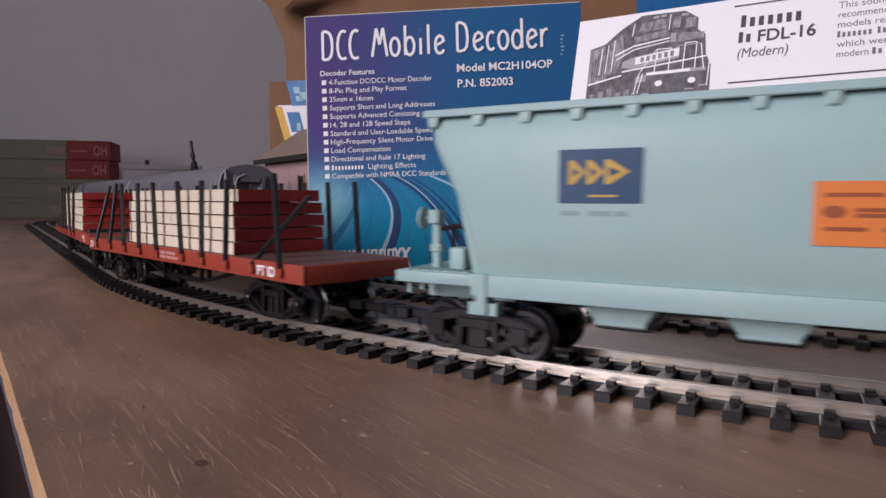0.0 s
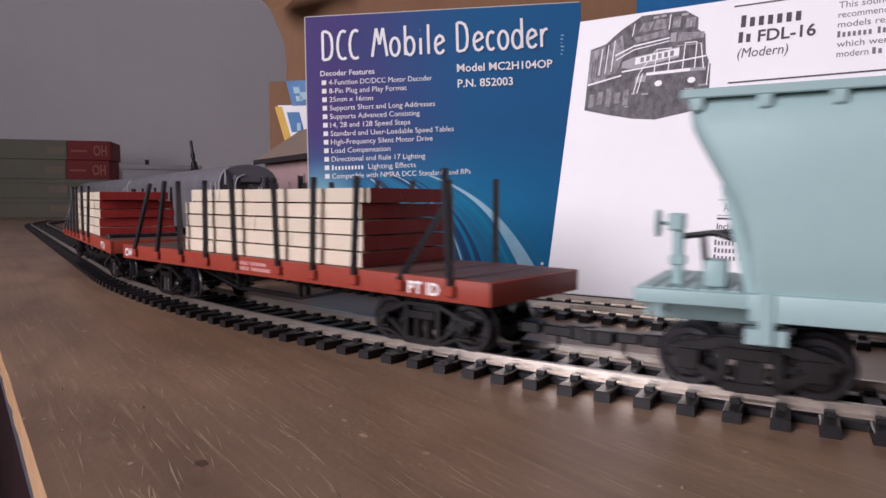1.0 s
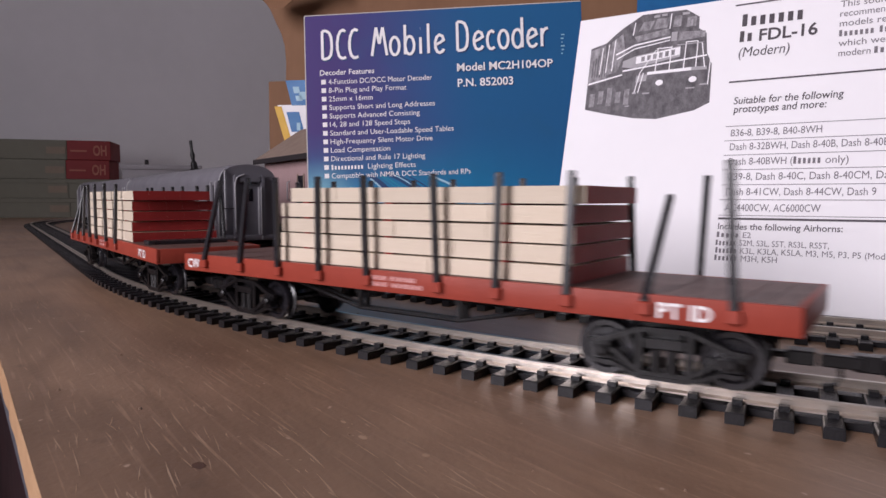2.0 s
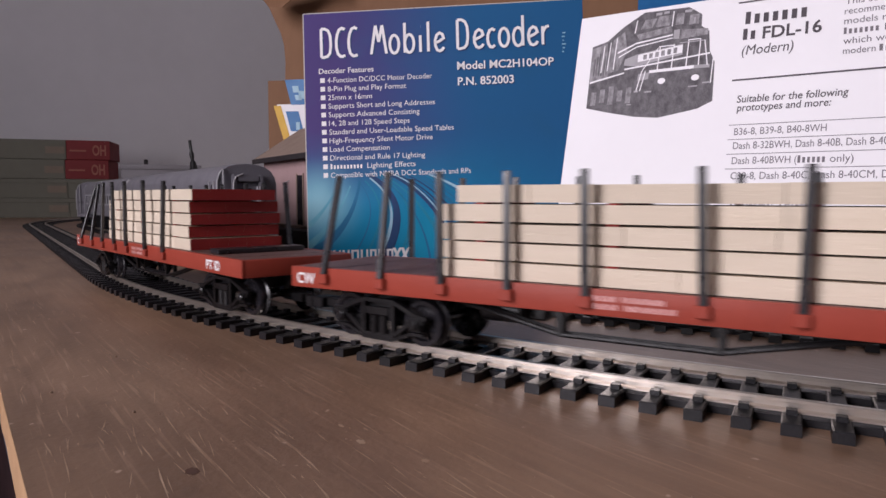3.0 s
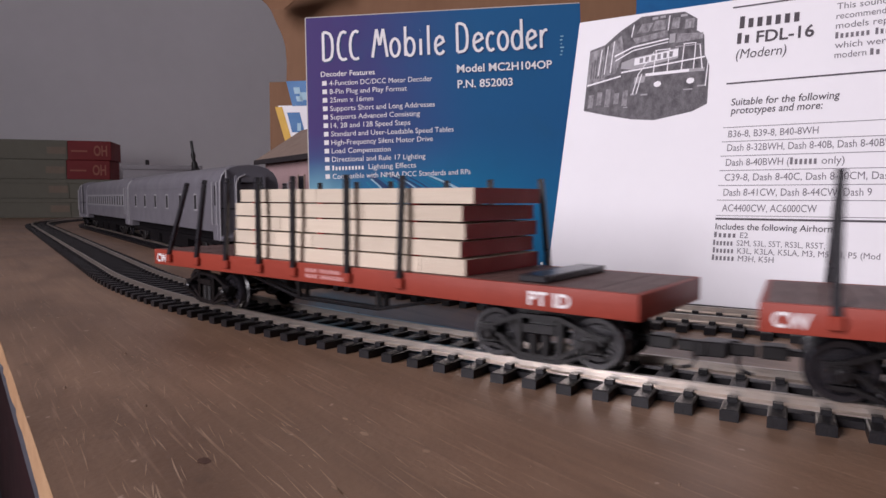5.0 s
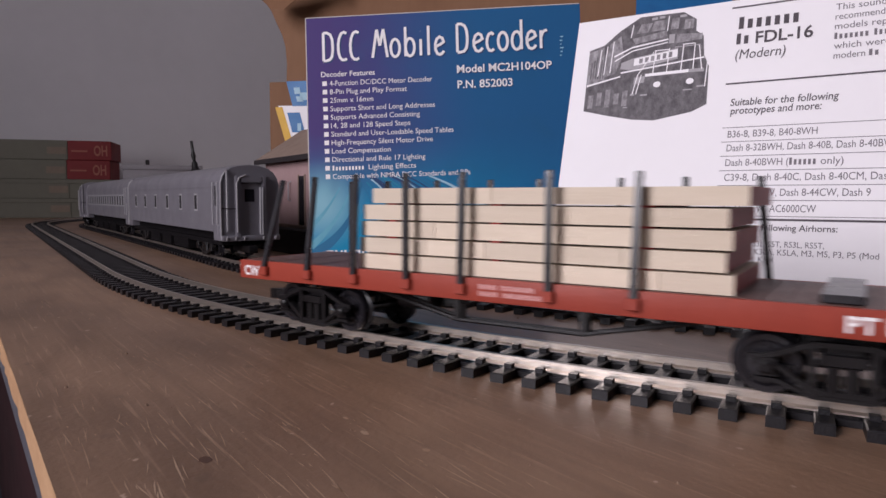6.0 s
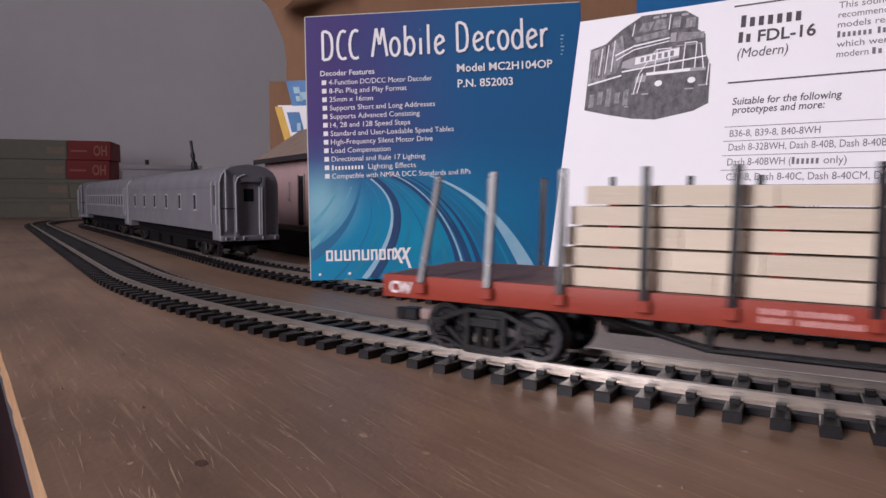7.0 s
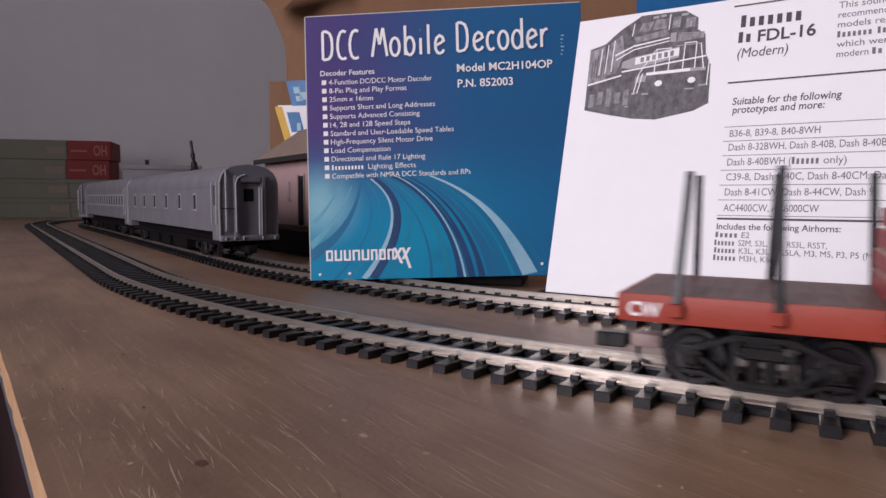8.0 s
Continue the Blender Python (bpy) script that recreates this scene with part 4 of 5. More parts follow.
def build_blue_card():
    card = thing("blue_package_card", "blue and violet printed package card standing on the track", "package card", card_pose(-52.75, 258.47, 3.0, -4.41, 5.09, 2.08) @ Matrix.Scale(0.97, 4))
    w, h = 112.64, 108.96
    bm = rounded(0, w, 0, 1.1, 0, h, 0.12, 1)
    body = part("card", bm, [M["blue_card"]], card, "violet to cyan printed front", smooth=0)
    for x0, x1, z0, z1 in ((-0.05, 0.35, 0.2, h - 0.2), (0.3, w - 0.3, h - 0.3, h + 0.05)):
        bar(card, x0, x1, z0, z1, M["card_edge"], 0.06, "worn_edge")
    # curving rails of the cover picture
    for pts, widths, mat, lift, nm in (
            (((63.5, 0), (62, 18), (50, 36), (33, 43)), (6.4, 1.8), M["streak_dark"], 0.06, "rail_shadow"),
            (((66.8, 0), (64.6, 17), (54, 35), (38, 41.5)), (1.8, 0.5), M["streak_dark"], 0.09, "rail_line"),
            (((63.9, 0), (61.6, 17), (52, 34.5), (36, 42)), (2.4, 0.7), M["streak_mid"], 0.08, "rail_line"),
            (((63.6, 0), (61.3, 17), (52, 34.5), (36, 42)), (0.9, 0.4), M["streak_white"], 0.10, "rail_light"),
            (((76, 0), (72, 16), (62, 31), (45, 41)), (4, 0.8), M["streak_mid"], 0.05, "track_bed"),
            (((89.4, 0), (81.5, 19), (72, 33), (50, 41.5)), (7.0, 0.7), M["streak_white"], 0.07, "light_streak"),
            (((86.0, 0), (79.0, 18), (70, 32), (50, 41.0)), (1.2, 0.5), M["streak_mid"], 0.09, "rail_line"),
            (((24.5, 0), (40, 19), (41, 33), (26, 42)), (5.6, 1.8), M["streak_dark"], 0.05, "rail_shadow"),
            (((22.3, 0), (36, 17), (39.5, 31), (26, 41)), (2.4, 0.6), M["streak_white"], 0.07, "rail_light"),
            (((26.6, 0), (39.5, 18), (41, 32), (27, 41.5)), (2.0, 0.6), M["streak_dark"], 0.09, "rail_line"),
            (((70.5, 0), (68, 16), (58, 33), (42, 41.2)), (2.6, 0.5), M["streak_dark"], 0.055, "sleeper_blur"),
            (((73.6, 0), (70.5, 16), (60, 33), (43, 41.3)), (1.0, 0.3), M["streak_mid"], 0.06, "sleeper_blur"),
            (((79.5, 0), (75, 16), (65, 31.5), (47, 41)), (2.2, 0.4), M["streak_mid"], 0.055, "sleeper_blur"),
            (((83.0, 0), (77, 17), (68, 32), (49, 41)), (1.4, 0.3), M["streak_cyan"], 0.06, "light_streak"),
            (((95.0, 2), (87, 19), (76, 33), (54, 41.5)), (2.6, 0.5), M["streak_mid"], 0.055, "rail_shadow"),
            (((57.0, 0), (56.5, 17), (46, 34), (31, 42)), (2.6, 0.5), M["streak_cyan"], 0.05, "light_streak"),
            (((50.0, 0), (50.5, 16), (44, 32), (30, 41)), (1.2, 0.3), M["streak_mid"], 0.05, "blue_streak"),
            (((31.5, 0), (45, 18), (45.5, 32), (30, 42)), (1.6, 0.4), M["streak_cyan"], 0.05, "light_streak"),
            (((15.5, 0), (29.5, 15), (35, 29), (24, 40)), (1.8, 0.4), M["streak_cyan"], 0.05, "light_streak"),
            (((10.0, 0), (24, 14), (31, 28), (22, 39)), (0.9, 0.3), M["streak_mid"], 0.05, "blue_streak"),
            (((0.2, 14), (8, 20), (14, 28), (18, 38)), (3.2, 0.6), M["streak_pale"], 0.055, "light_streak"),
            (((0.2, 22), (5, 26), (9, 31), (13, 38)), (2.4, 0.6), M["streak_pale"], 0.06, "light_streak"),
            (((0, 10), (14, 17), (20, 28), (22, 40)), (5, 1), M["streak_mid"], 0.05, "blue_streak")):
        ribbon(card, pts, widths, mat, lift, nm)
    white = M["white_ink"]

    def shadowed(body, x, z, wd, cap, bold):
        writing(card, body, x + 0.35, z - 0.4, wd, cap, M["streak_dark"], 0.10, bold)
        writing(card, body, x, z, wd, cap, white, 0.14, bold)

    for glyphs, z in (((("D", 6.9, 5.0), ("C", 13.1, 4.7), ("C", 18.2, 4.7)), 90.1),
                      ((("M", 27.4, 7.3), ("o", 35.0, 4.8), ("b", 41.1, 4.8), ("i", 47.4, 1.3), ("l", 50.6, 1.3), ("e", 53.3, 4.7)), 90.4),
                      ((("D", 62.4, 5.2), ("e", 69.0, 4.8), ("c", 74.4, 4.0), ("o", 79.0, 4.9), ("d", 84.6, 4.9), ("e", 90.5, 4.8), ("r", 96.2, 3.6)), 90.9)):
        drawn_word(card, glyphs, z, 12.7, 8.4, 0.58, M["streak_dark"], 0.10, 0.45, -0.5)
        drawn_word(card, glyphs, z, 12.7, 8.4, 0.56, white, 0.14)
    shadowed("Model MC2H104OP", 62.5, 83.1, 38.3, 3.1, 0.016)
    shadowed("P.N. 852003", 62.6, 76.8, 22.3, 3.1, 0.016)
    writing(card, "Decoder Features", 6.2, 84.0, 22.5, 2.1, white, bold=0.008)
    lines = (("4-Function DC/DCC Motor Decoder", 52.3), ("8-Pin Plug and Play Format", 41.8), ("25mm x 16mm", 27.8), ("Supports Short and Long Addresses", 53.2),
             ("Supports Advanced Consisting", 46.9), ("14, 28 and 128 Speed Steps", 42.9), ("Standard and User-Loadable Speed Tables", 60.5),
             ("High-Frequency Silent Motor Drive", 51.9), ("Load Compensation", 34.5), ("Directional and Rule 17 Lighting", 48.7), ("Lighting Effects", 44.8),
             ("Compatible with NMRA DCC Standards and RPs", 66.9))
    for i, (body, right) in enumerate(lines):
        z = 80.2 - 3.51 * i
        x = 9.65 + 0.045 * i
        bar(card, x - 3.0, x - 1.1, z + 0.1, z + 2.0, white, name="bullet")
        if body == "Lighting Effects":
            blocks(card, x, z, 13.6, 2.0, 10, white)
            x = 25.2
        writing(card, body, x, z, right - x, 2.05, white)
    # maker's mark as plain shapes
    x = 6.8
    for wd, kind in ((3.6, 0), (3.8, 1), (3.6, 1), (3.8, 2), (3.8, 1), (3.4, 2), (3.4, 0), (3.4, 2), (3.4, 3), (4.2, 3)):
        if kind == 3:
            bar(card, x + 1.8, x + 3.0, 6.2 if wd < 4 else 4.2, 12.6, white, 0.14, "mark_shape", slant=-2.8)
            bar(card, x - 1.2, x + 0.0, 7.8, 12.6, white, 0.16, "mark_shape", slant=3.0)
        else:
            bar(card, x, x + 0.9, 7.8, 12.2, white, 0.14, "mark_shape")
            bar(card, x + wd - 1.5, x + wd - 0.7, 7.8, 12.2, white, 0.14, "mark_shape")
            if kind != 2:
                bar(card, x + 0.9, x + wd - 1.5, 7.8, 8.6, white, 0.14, "mark_shape")
            if kind != 1:
                bar(card, x + 0.9, x + wd - 1.5, 11.4, 12.2, white, 0.14, "mark_shape")
        x += wd
    for x, z in ((4.2, 2.4), (16.5, 2.6), (94.5, 4.6)):
        bm = bmesh.new()
        lathe(bm, [(0, 0.65), (-0.25, 0.5)], 12, "y", (x, -0.06, z))
        part("staple_dot", bm, white, card)
    for i in range(6):
        bar(card, 104.2 + 0.25 * (i % 2), 104.9 + 0.4 * (i % 3), 88 + 1.5 * i, 88.5 + 1.5 * i, M["streak_white"], name="scuff")
    return card


def build_white_card():
    card = thing("white_package_card", "large white printed card leaning back behind the track", "package card", card_pose(36.17, 229.02, 3.13, -32.18, 16.47, 0.01) @ Matrix.Scale(0.92, 4))
    w, h = 150.0, 113.08
    part("card", rounded(0, w, 0, 1.0, 0, h, 0.12, 1), M["white_card"], card, "glossy white card", smooth=0)
    ink, grey = M["dark_ink"], M["mid_ink"]
    # heading
    blocks(card, 61.7, 101.2, 20.3, 4.7, 7, ink)
    writing(card, "FDL-16", 67.6, 95.0, 17.9, 4.3, ink, bold=0.02)
    blocks(card, 61.3, 95.2, 5.0, 4.2, 2, ink)
    writing(card, "(Modern)", 61.4, 89.4, 16.0, 3.6, ink, bold=0.0, shear=0.15)
    bar(card, 59, 100, 109.6, 110.2, ink, name="rule")
    bar(card, 59, 148, 79.8, 80.4, ink, name="rule")
    writing(card, "Suitable for the following", 61.1, 71.6, 33.0, 2.6, ink, bold=0.008, shear=0.1)
    writing(card, "prototypes and more:", 61.3, 68.4, 28.1, 2.6, ink, bold=0.008, shear=0.1)
    for z in (63.3, 58.0, 52.7, 47.4, 42.0, 36.7):
        bar(card, 59.2, 148, z, z + 0.22, grey, name="rule")
    bar(card, 59.3, 148, 29.8, 30.5, ink, name="rule")
    bar(card, 59.3, 148, 31.2, 31.4, grey, name="rule")
    writing(card, "B36-8, B39-8, B40-8WH", 61.1, 59.7, 27.5, 2.5, grey)
    writing(card, "Dash 8-32BWH, Dash 8-40B, Dash 8-40BW", 61.1, 54.6, 48.6, 2.5, grey)
    writing(card, "Dash 8-40BWH (", 61.1, 49.2, 19.6, 2.5, grey)
    blocks(card, 80.9, 49.2, 8.3, 2.5, 6, grey)
    writing(card, "only)", 90.0, 49.2, 6.4, 2.5, grey)
    writing(card, "C39-8, Dash 8-40C, Dash 8-40CM, Dash", 61.1, 43.8, 48.5, 2.5, grey)
    writing(card, "Dash 8-41CW, Dash 8-44CW, Dash 9", 61.1, 38.4, 43.0, 2.5, grey)
    writing(card, "AC4400CW, AC6000CW", 61.1, 32.8, 28.4, 2.5, grey)
    writing(card, "Includes the following Airhorns:", 59.5, 26.4, 36.3, 2.1, ink, bold=0.008)
    blocks(card, 59.3, 23.6, 7.4, 1.9, 5, grey)
    writing(card, "E2", 67.5, 23.6, 2.4, 1.9, grey)
    blocks(card, 59.2, 20.8, 6.6, 1.9, 6, grey)
    writing(card, "S2M, S3L, S5T, RS3L, RS5T,", 66.6, 20.9, 25.8, 1.9, grey)
    blocks(card, 59.3, 18.2, 6.9, 1.9, 6, grey)
    writing(card, "K3L, K3LA, K5LA, M3, M5, P3, P5 (Mod", 67.0, 18.2, 40.0, 1.9, grey)
    blocks(card, 59.2, 15.6, 7.4, 1.9, 6, grey)
    writing(card, "M3H, K5H", 67.4, 15.6, 10.7, 1.9, grey)
    for i, body in enumerate(("This sound", "recommended for", "models representing", None, "which were built", None)):
        z = 103.8 - 3.56 * i
        if body:
            writing(card, body, 91.8, z, 1.42 * len(body), 2.3, grey)
        elif i == 3:
            blocks(card, 91.8, z, 10.2, 2.3, 7, grey)
            blocks(card, 103.0, z, 11.2, 2.3, 8, grey)
        else:
            writing(card, "modern", 91.9, z, 8.9, 2.3, grey)
            blocks(card, 101.8, z, 3.3, 2.3, 2, grey)
    # grey print of a diesel locomotive
    def poly(pts, mat, lift, nm):
        bm = bmesh.new()
        bm.faces.new([bm.verts.new((x, -lift, z)) for x, z in pts])
        part(nm, bm, mat, card, smooth=0)

    dark, half, pale, white = M["halftone_ink"], M["halftone_grey"], M["grey_ink"], M["white_card"]
    poly(((6.6, 73.6), (6.2, 99.6), (12.2, 101.3), (15.6, 104.6), (18.2, 106.8), (25.6, 111.6), (42.0, 111.2), (46.8, 107.6), (47.0, 102.8), (49.8, 100.6), (50.6, 92.6), (52.6, 88.0), (53.0, 73.0), (48.0, 70.4), (34.6, 67.9), (26.0, 68.8), (15.5, 71.2)), dark, 0.06, "locomotive_print")
    poly(((6.6, 84.0), (6.4, 98.8), (12.2, 100.4), (13.6, 86.0)), half, 0.08, "hood_side")
    poly(((13.0, 87.4), (14.4, 101.4), (18.6, 104.6), (20.4, 96.0), (17.4, 88.4)), half, 0.08, "hood_side")
    poly(((23.2, 102.6), (36.0, 104.4), (36.6, 102.0), (24.6, 100.2)), half, 0.08, "nose_top")
    poly(((39.8, 98.6), (49.4, 99.2), (49.4, 101.6), (40.2, 102.4)), half, 0.08, "nose_side")
    poly(((19.6, 90.2), (24.4, 89.4), (41.2, 92.2), (41.0, 96.6), (24.8, 94.4), (19.8, 92.8)), pale, 0.08, "nose_band")
    poly(((24.8, 91.0), (41.0, 93.0), (41.0, 96.2), (24.8, 94.0)), white, 0.09, "nose_band")
    for i in range(6):
        bar(card, 26.8 + 2.2 * i, 28.1 + 2.2 * i, 91.8 + 0.25 * i, 93.8 + 0.3 * i, half, 0.12, "letter_block")
    for pts in (((16.6, 95.4), (23.6, 98.6), (37.0, 100.4), (37.0, 101.0), (23.6, 99.3), (16.6, 96.2)), ((17.2, 93.6), (23.8, 97.2), (37.0, 99.2), (37.0, 99.6), (23.8, 97.7), (17.2, 94.2)), ((20.0, 88.2), (50.8, 91.4), (50.8, 92.0), (20.0, 88.9)), ((6.8, 83.8), (20.0, 86.8), (20.0, 87.4), (6.8, 84.6))):
        poly(pts, white, 0.10, "stripe")
    poly(((25.4, 83.2), (29.4, 83.6), (29.8, 86.4), (25.6, 86.0)), pale, 0.10, "step_edge")
    poly(((29.6, 86.0), (45.6, 86.2), (45.6, 87.5), (29.6, 87.2)), white, 0.10, "step_edge")
    poly(((45.6, 86.2), (51.0, 86.0), (51.0, 87.4), (45.6, 87.5)), pale, 0.10, "step_edge")
    for x, z in ((34.5, 82.4), (46.4, 82.6)):
        poly([(x + 1.4 * math.cos(k * math.tau / 16), z + 1.2 * math.sin(k * math.tau / 16)) for k in range(16)], white, 0.12, "headlamp_print")
    for x, z0, z1, sl in ((32.3, 87, 96.2, 0.3), (37.4, 87, 96.8, 0.3), (42.6, 87.4, 97.8, 0.2), (46.9, 87.4, 97.8, 0.0), (25.2, 79.0, 87, 1.4), (26.6, 79.0, 87, 1.4), (26.6, 87, 96, 5.4), (50.0, 87, 97.2, -1.6), (51.6, 80, 92, 0.3), (10.6, 88, 99.4, 0.4), (13.0, 88.5, 100.6, 0.4), (15.4, 89, 102.4, 0.3), (22.4, 103.2, 108.6, 0.5), (36.2, 104.2, 110.4, 0.2)):
        bar(card, x, x + 0.38, z0, z1, white, 0.12, "handrail_print", slant=sl)
    bar(card, 32.4, 37.8, 96.2, 96.6, white, 0.12, "handrail_print")
    bar(card, 42.7, 47.0, 97.6, 98.0, white, 0.12, "handrail_print")
    for x0, x1, z0, z1, sl in ((24.6, 29.0, 104.6, 108.4, 1.6), (30.2, 35.4, 104.8, 109.0, 1.0), (37.6, 40.4, 104.6, 109.2, 0.2), (42.4, 45.8, 104.0, 108.0, 0.2)):
        bar(card, x0, x1, z0, z1, half, 0.10, "cab_window_print", slant=sl)
    for x0, x1, z0, z1 in ((30.0, 32.2, 109.6, 110.6), (33.0, 35.0, 109.8, 110.8), (40.6, 43.2, 109.2, 110.2), (37.3, 39.4, 98.8, 102.6), (44.0, 44.7, 104.4, 106.8), (28.6, 31.2, 78.2, 78.8), (24.6, 26.2, 78.6, 79.4), (22.4, 24.0, 73.6, 74.1), (44.2, 47.4, 79.0, 79.5), (49.0, 51.4, 80.0, 80.6), (39.8, 49.0, 96.8, 97.2)):
        bar(card, x0, x1, z0, z1, pale, 0.12, "detail_print")
    for i in range(6):
        bar(card, 7.6 + 1.0 * i, 8.1 + 1.0 * i, 87, 94 + 1.2 * (i % 3), dark, 0.10, "grille_print")
    for i in range(5):
        bar(card, 8 + 3.4 * i, 10 + 3.4 * i, 74.5 + (i % 2), 80 + (i % 3), half, 0.09, "truck_print")
    return card


# ---- behind the train ----
def build_station():
    st = thing("station_building", "dusty pink model station with a tan roof on a dark base", "model building", at(-106, 440, 0, 0, 0, -55))
    part("base", rounded(-52, 76, -7, 66, 0, 16.4, 0.8, 1), M["dark_base"], st, "dark platform base")
    part("wall", rounded(-38, 70, 0, 60, 16.4, 61, 0.4, 1), M["pink_wall"], st, "dusty pink wall")
    part("plinth", rounded(-38.6, 70.6, -0.8, 1, 16.4, 18.6, 0.2, 1), M["roof"], st)
    bm = bmesh.new()
    loft(bm, [[(x, -6, 60.5), (x, 30, 84), (x, 66, 60.5), (x, 66, 62.6), (x, 30, 86.4), (x, -6, 62.6)] for x in (-43, 76)])
    part("roof", bm, M["roof"], st, "tan-grey pitched roof", smooth=0)
    part("fascia", rounded(-43.2, 76.2, -6.6, -5.8, 59.4, 62.8, 0.2, 1), M["dark_base"], st)
    for x in (-24, 28, 52):
        d = part("door", rounded(x - 4.5, x + 4.5, -0.5, 1, 18.0, 50, 0.2, 1), M["dark_glass"], st, "dark doorway")
        part("door_frame", rounded(x - 5.6, x - 4.5, -0.9, 1, 18, 51, 0.2, 1), M["roof"], d)
        part("door_frame", rounded(x + 4.5, x + 5.6, -0.9, 1, 18, 51, 0.2, 1), M["roof"], d)
    bm = bmesh.new()
    tube(bm, [(9, 0, 34), (9, -1.8, 34.6), (9, -1.8, 46), (9, 0, 46.8)], 0.5, 6)
    part("wall_handle", bm, M["silver_bright"], st)
    return st


def build_cardboard_box():
    bx = thing("cardboard_box", "open brown cardboard box with printed labels and raised flaps", "cardboard box", at(-139, 528, 0, 0, 0, -9))
    w, d, h, t = 420, 190, 128, 3
    for nm, b in (("front_panel", (0, w, 0, t, 0, h)), ("back_panel", (0, w, d - t, d, 0, h)), ("side_panel", (0, t, t, d - t, 0, h)), ("side_panel", (w - t, w, t, d - t, 0, h)), ("base_panel", (t, w - t, t, d - t, 0, t))):
        part(nm, rounded(*b, 0.6, 1), M["cardboard"], bx)
    # flaps bent up from the rim; the free left edge is torn into a waist and flares out above
    levels = ((0, 14), (14, 14.5), (28, 13), (38, 9.5), (48, 5), (58, -1), (68, -8), (86, -16), (104, -20))
    for y, lean, nm, inset in ((1.5, -7, "front_flap", 0), (d - 1.5, -14, "back_flap", -6)):
        bm = bmesh.new()
        n = 16
        faces = []
        for off in (0, t):
            grid = []
            for z, left in levels:
                x0 = left + inset + 1.2 * noise.noise((z * 0.11, y, 2))
                grid.append([bm.verts.new((x0 + (w - 10 - x0) * i / n, off + 1.4 * math.sin(i * 0.7 + z * 0.04) * z / 104, z + (1.5 * math.sin(i * 1.3) if z > 100 else 0))) for i in range(n + 1)])
            faces.append(grid)
        front, back = faces
        for k in range(len(levels) - 1):
            for i in range(n):
                bm.faces.new((front[k][i], front[k][i + 1], front[k + 1][i + 1], front[k + 1][i]))
                bm.faces.new((back[k + 1][i], back[k + 1][i + 1], back[k][i + 1], back[k][i]))
            for i in (0, n):
                bm.faces.new((front[k][i], front[k + 1][i], back[k + 1][i], back[k][i]))
        for k in (0, -1):
            for i in range(n):
                bm.faces.new((front[k][i], front[k][i + 1], back[k][i + 1], back[k][i]))
        part(nm, bm, M["cardboard"], bx, "creased, torn cardboard flap", at(0, y - 1.5, h, lean, 0, 0))
    # a strip of the flap folded forward and down
    bm = bmesh.new()
    loft(bm, [[(x, -2.0 - dy, z), (x, -0.4 - dy, z + 0.6), (x + 1, -9.0 - dy, z - low), (x + 1, -10.6 - dy, z - low - 0.6)] for x, z, low, dy in ((2, 63, 4, 8), (10, 66, 14, 8.4), (20, 68, 17, 8.2), (32, 70, 10, 8.4), (44, 71, 5, 8.6), (60, 72, 3, 8.8))])
    part("folded_strip", bm, M["cardboard"], bx, "folded edge of the flap", at(0, 0, h))
    # labels on the front
    bar(bx, 20, 40, 108.5, 128, M["tape"], 1.8, "blue_label", slant=-5)
    for x0, x1, z0, z1 in ((22, 27, 118, 123), (27, 33, 113, 119), (24, 29, 112, 116)):
        bar(bx, x0, x1, z0, z1, M["streak_white"], 2.0, "label_print", slant=-1)
    bar(bx, 16, 44, 84, 109, M["white_card"], 1.8, "white_label", slant=-8)
    bar(bx, 13.5, 19.5, 81, 108, M["yellow"], 2.0, "label_edge", slant=-8)
    bar(bx, 19.5, 30, 88, 103.5, M["tape"], 2.0, "label_print", slant=-4)
    bar(bx, 24, 27, 89, 95, M["streak_white"], 2.2, "label_print")
    bar(bx, 282, 348, 164, 196, M["tape"], -1.5, "blue_label")
    return bx


def build_box_stack():
    base = at(-690, 1150, 0, 0, 0, 15)
    for i, (dx, dy, tilt) in enumerate(((2, 0, 0.3), (0, 2, -0.4), (-3, 0, 0.2), (0, -1, 0))):
        z = i * 34.0
        bx = thing("model_box", "flat grey-olive model train box with a red end" if i > 1 else "flat grey-olive model train box in the stack", "carton", base @ at(dx, dy, z, 0, 0, tilt), group="stack of model train boxes")
        part("tray", rounded(-225, 30, 0, 80, 0, 33.7, 0.8, 1), M["olive_box"], bx, "grey-olive box card")
        part("end_panel", rounded(30.2, 100, 0, 80, 0, 33.7, 0.8, 1), M["box_red" if i > 1 else "olive_box"], bx, "red printed end" if i > 1 else "")
        part("lid_lip", rounded(-226, 100.6, -0.9, 80.6, 26.5, 33.9, 0.6, 1), M["olive_box"], bx) if i < 2 else None
        bar(bx, -2, 28, 10, 22, M["faint_ink"], 1.2, "printed_bar")
        if i > 1:
            writing(bx, "OH", 72, 8, 22, 17, M["box_ink"], 1.0, 0.03)
            bar(bx, 36, 62, 14, 17, M["box_ink"], 1.0, "printed_bar")


def build_props():
    lath = thing("wooden_lath", "thin dark wooden lath under the white card", "lath", at(36.17, 229.02, 0, 0, 0, -32.18))
    part("strip", rounded(-3, 142, -0.3, 9, 0, 3.1, 0.3, 1), M["dark_base"], lath)
    blk = thing("dark_block", "small dark block propping the blue card", "block", at(-20, 276, 0, 0, 0, -12))
    part("body", rounded(0, 54, 0, 26, 0, 24, 0.8, 1), M["dark_base"], blk)


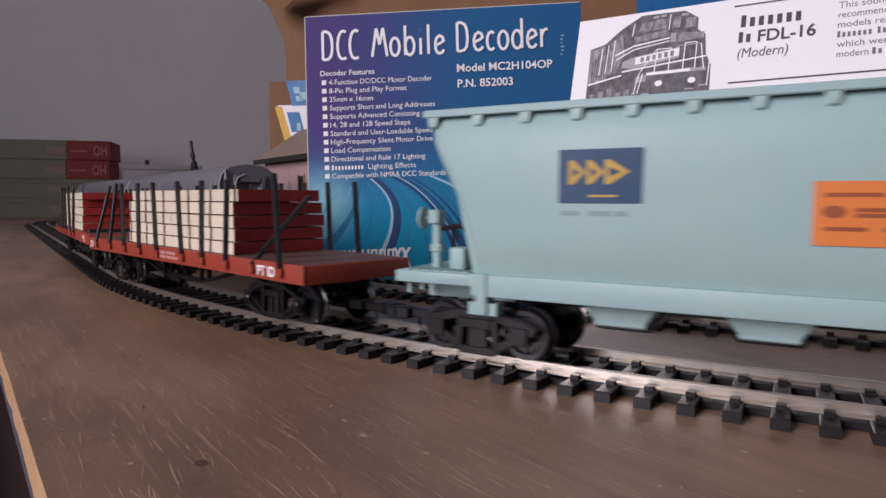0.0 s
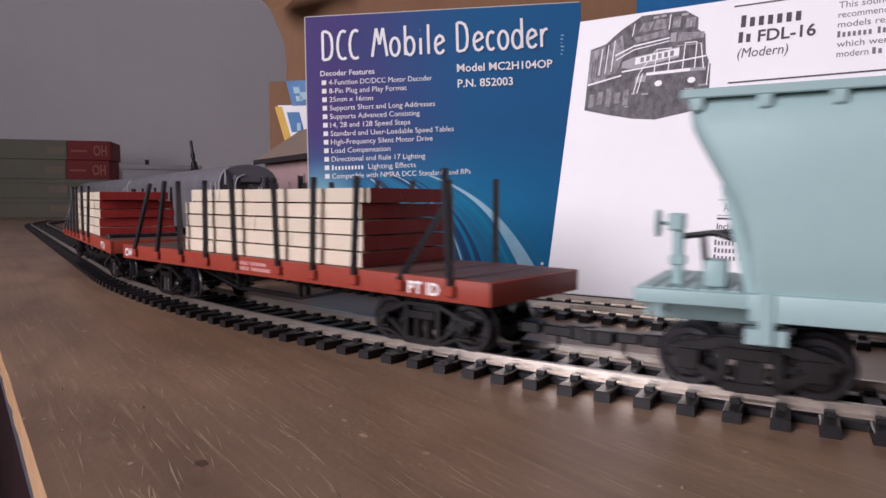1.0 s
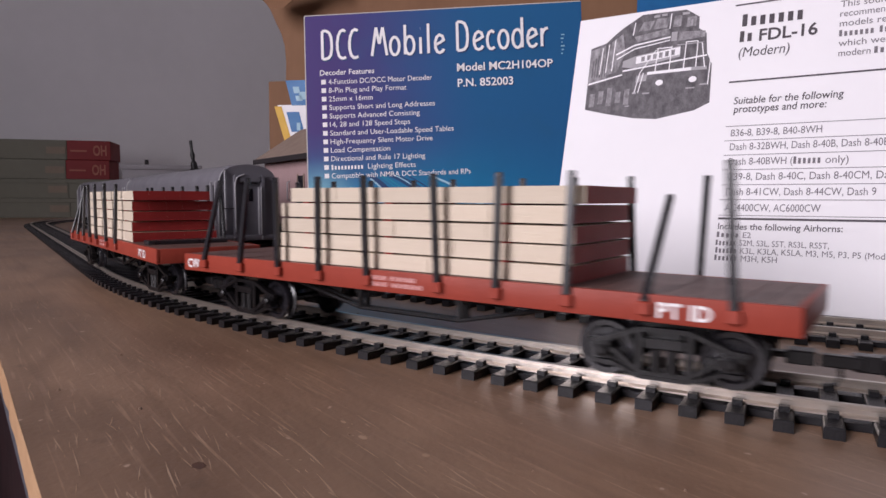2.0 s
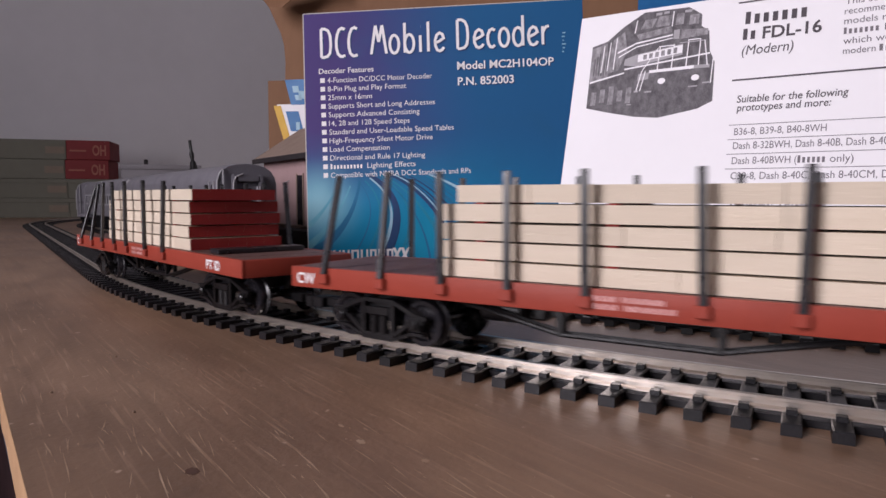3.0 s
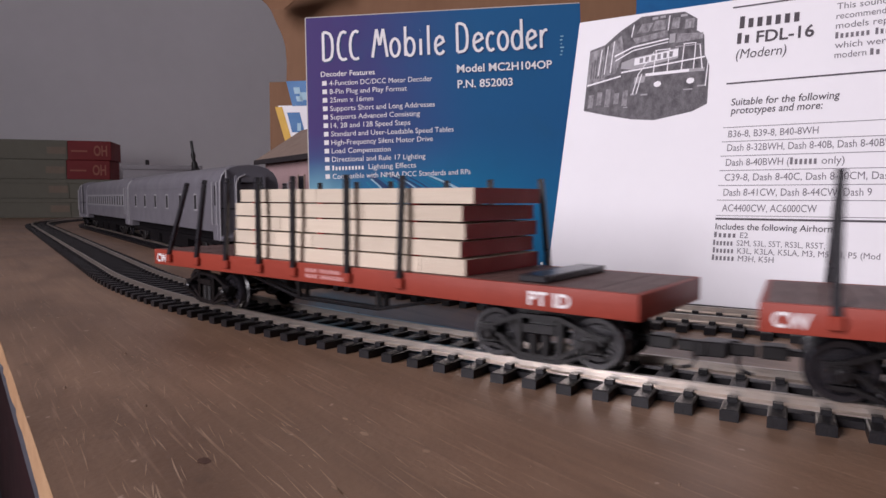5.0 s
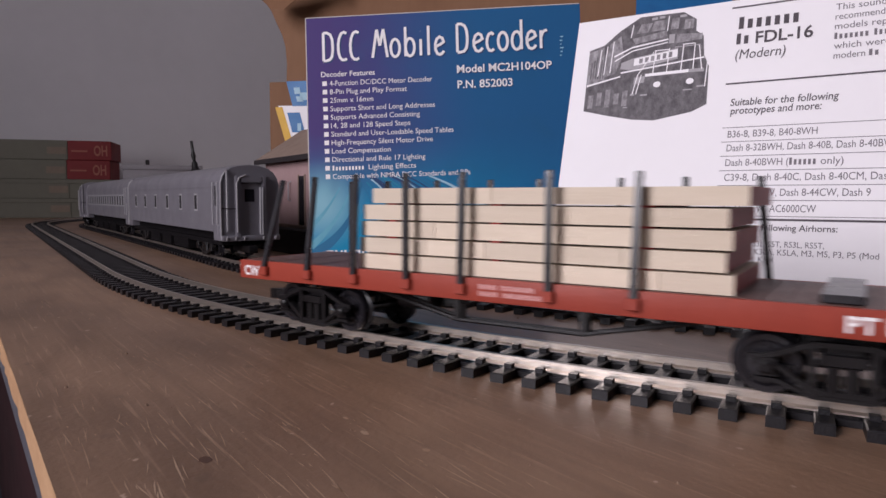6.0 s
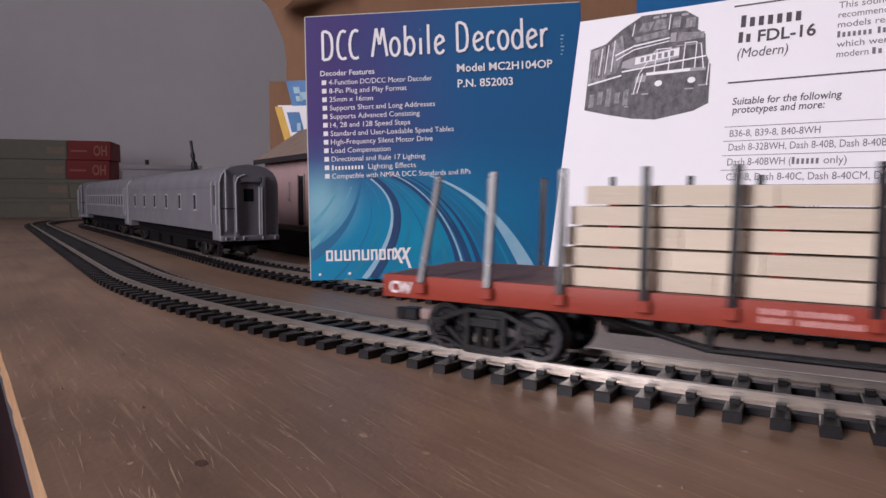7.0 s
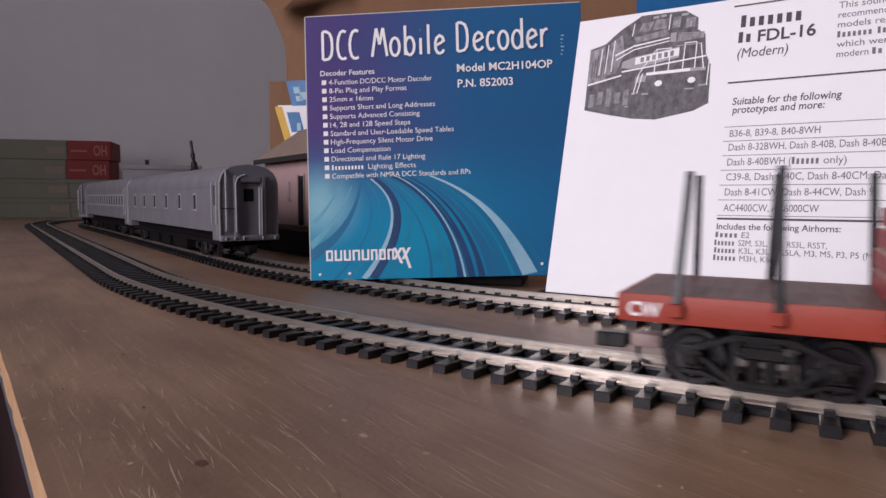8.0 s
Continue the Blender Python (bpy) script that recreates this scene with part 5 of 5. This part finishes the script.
def build_far_items():
    ct = thing("white_carton", "low white carton behind the passenger train", "carton", at(-400, 905, 0, 0, 0, 20))
    part("body", rounded(-38, 62, 0, 50, 0, 76, 1.5), M["carton"], ct)
    part("lid", rounded(-40, 64, -1.5, 51.5, 74, 81, 1.0), M["carton"], ct)
    part("vent", rounded(-10, -5, 6, 11, 81, 88, 1), M["dark_base"], ct)
    mast = thing("signal_mast", "dark model signal mast with a flared base", "model signal", at(-257, 702, 0, 0, -5, 0))
    bm = bmesh.new()
    lathe(bm, [(0, 9), (3, 9), (3.5, 1.8), (66, 1.6)], 14, "z")
    part("post", bm, M["dark_base"], mast)
    bm = bmesh.new()
    lathe(bm, [(62, 4.5), (63.5, 6.5), (65, 6.0), (68, 3.6), (73, 3.2), (76, 1.6), (82, 2.6), (86, 1.4), (97, 1.6)], 12, "z")
    part("lamp_housing", bm, M["black"], mast, "", pose(0, 0, 0, 0, -2, 0))


build_room()
build_table()
track_1 = build_track(TRACK_1, "black-sleepered model railway track with nickel rails", -1060, 430)
track_2 = build_track(TRACK_2, "second black-sleepered model track behind the first", -900, 430)
WHEELS = wheelset_mesh()
NEAR_1 = ((-67.2, 0, 15, 22.5), (-51.8, 0, 8, 22.5), (-36.9, -1, 0, 22), (-22.5, -1, 1, 22), (-7.5, -1, -1, 22), (11.8, -2, -1, 22), (25.6, 1, 1, 22), (40.2, 1, 2, 22), (54.2, -6, 47, 26), (68.1, -3, -1, 23))
FAR_1 = ((-67, 3, 4, 22), (-51.8, 2, 2, 22), (-36.9, 0, 0, 22), (-22.5, 4, 1, 22), (-7.5, -2, 0, 22), (11.8, 2, 1, 22), (25.6, 1, 0, 22), (40.2, -3, 0, 22), (54.2, 4, 6, 22))
NEAR_2 = ((-67.8, 2, 16, 22.5), (-53.0, -1, 9, 22.5), (-38.6, 0, 3, 22.5), (-23.8, 0, 0, 22.5), (-10.2, 1, 0, 22.5), (8.9, 0, 0, 22.5), (24.8, 1, 2, 22))
FAR_2 = ((-69, 0, -1, 22), (-55.3, 2, 3, 22), (-38, -2, 0, 22), (-23, 2, 1, 22), (-9, 0, 0, 22), (10, 3, 0, 22), (26, -2, 1, 22), (42, -6, 1, 22))
hopper, hopper_trucks = build_hopper(HOPPER_S)
flat_1, flat_1_trucks = build_flat_car("brick red flat car with black stakes, loaded with lumber", NEAR_1, FAR_1, FLAT_1_S)
flat_2, flat_2_trucks = build_flat_car("brick red flat car with fewer stakes, last of the train", NEAR_2, FAR_2, FLAT_2_S, 27)
load_1 = build_lumber("stacked cream lumber with dark red ends on the flat car", 3, FLAT_1_S)
load_2 = build_lumber("stacked cream lumber on the last flat car", 8, FLAT_2_S)
rear = flat_2_trucks[0][0]
# pale block put in for the bright highlight on the black coupler
part("coupler_cap", rounded(-23.2, -17.5, -2.1, 2.2, 7.8, 10.4, 0.5, 2), M["highlight_cap"], rear, "pale box drawn for the highlight on the coupler")
loose = thing("loose_stake", "black stake lying across the last flat car's deck", "stake", car_pose(TRACK_1, FLAT_2_S, 110)[0])
part("stake", rounded(52.6, 58.4, -14, 12.5, 20.15, 21.5, 0.2, 1), M["stake"], loose)
for i, s in enumerate((-100, -345, -590)):
    build_passenger_car("silver-grey streamlined passenger car with dark windows" if i < 2 else "silver-grey streamlined passenger car at the far bend", s, i)
build_blue_card()
build_white_card()
build_station()
build_cardboard_box()
build_box_stack()
build_far_items()
build_props()
SLEEPER = sleeper_mesh()
lay_sleepers(track_1, TRACK_1, -1053.96, 425, SLEEPER)
lay_sleepers(track_2, TRACK_2, -895, 425, SLEEPER)


def motions():
    """The train runs along the front track at one speed; its trucks swivel and its wheels turn."""
    times = [i * 0.1 for i in range(81)]
    for car, trucks, s0, gap, extra in ((hopper, hopper_trucks, HOPPER_S, 128, ()), (flat_1, flat_1_trucks, FLAT_1_S, 110, (load_1,)), (flat_2, flat_2_trucks, FLAT_2_S, 110, (load_2, loose))):
        path = [(t, car_pose(TRACK_1, s0 + SPEED * t, gap)) for t in times]
        for ob in (car, *extra):
            walk(ob, [(t, p[0]) for t, p in path])
        for k, (tr, sets) in enumerate(trucks):
            x = (-1, 1)[k] * gap / 2
            walk(tr, [(t, at(x, 0, 0, 0, 0, p[1 + k])) for t, p in path])
            for ob, wx in sets:
                walk(ob, [(t, at(wx, 0, RAIL_TOP + WHEEL_R, 0, math.degrees(SPEED * t / WHEEL_R), 0)) for t in times])


motions()
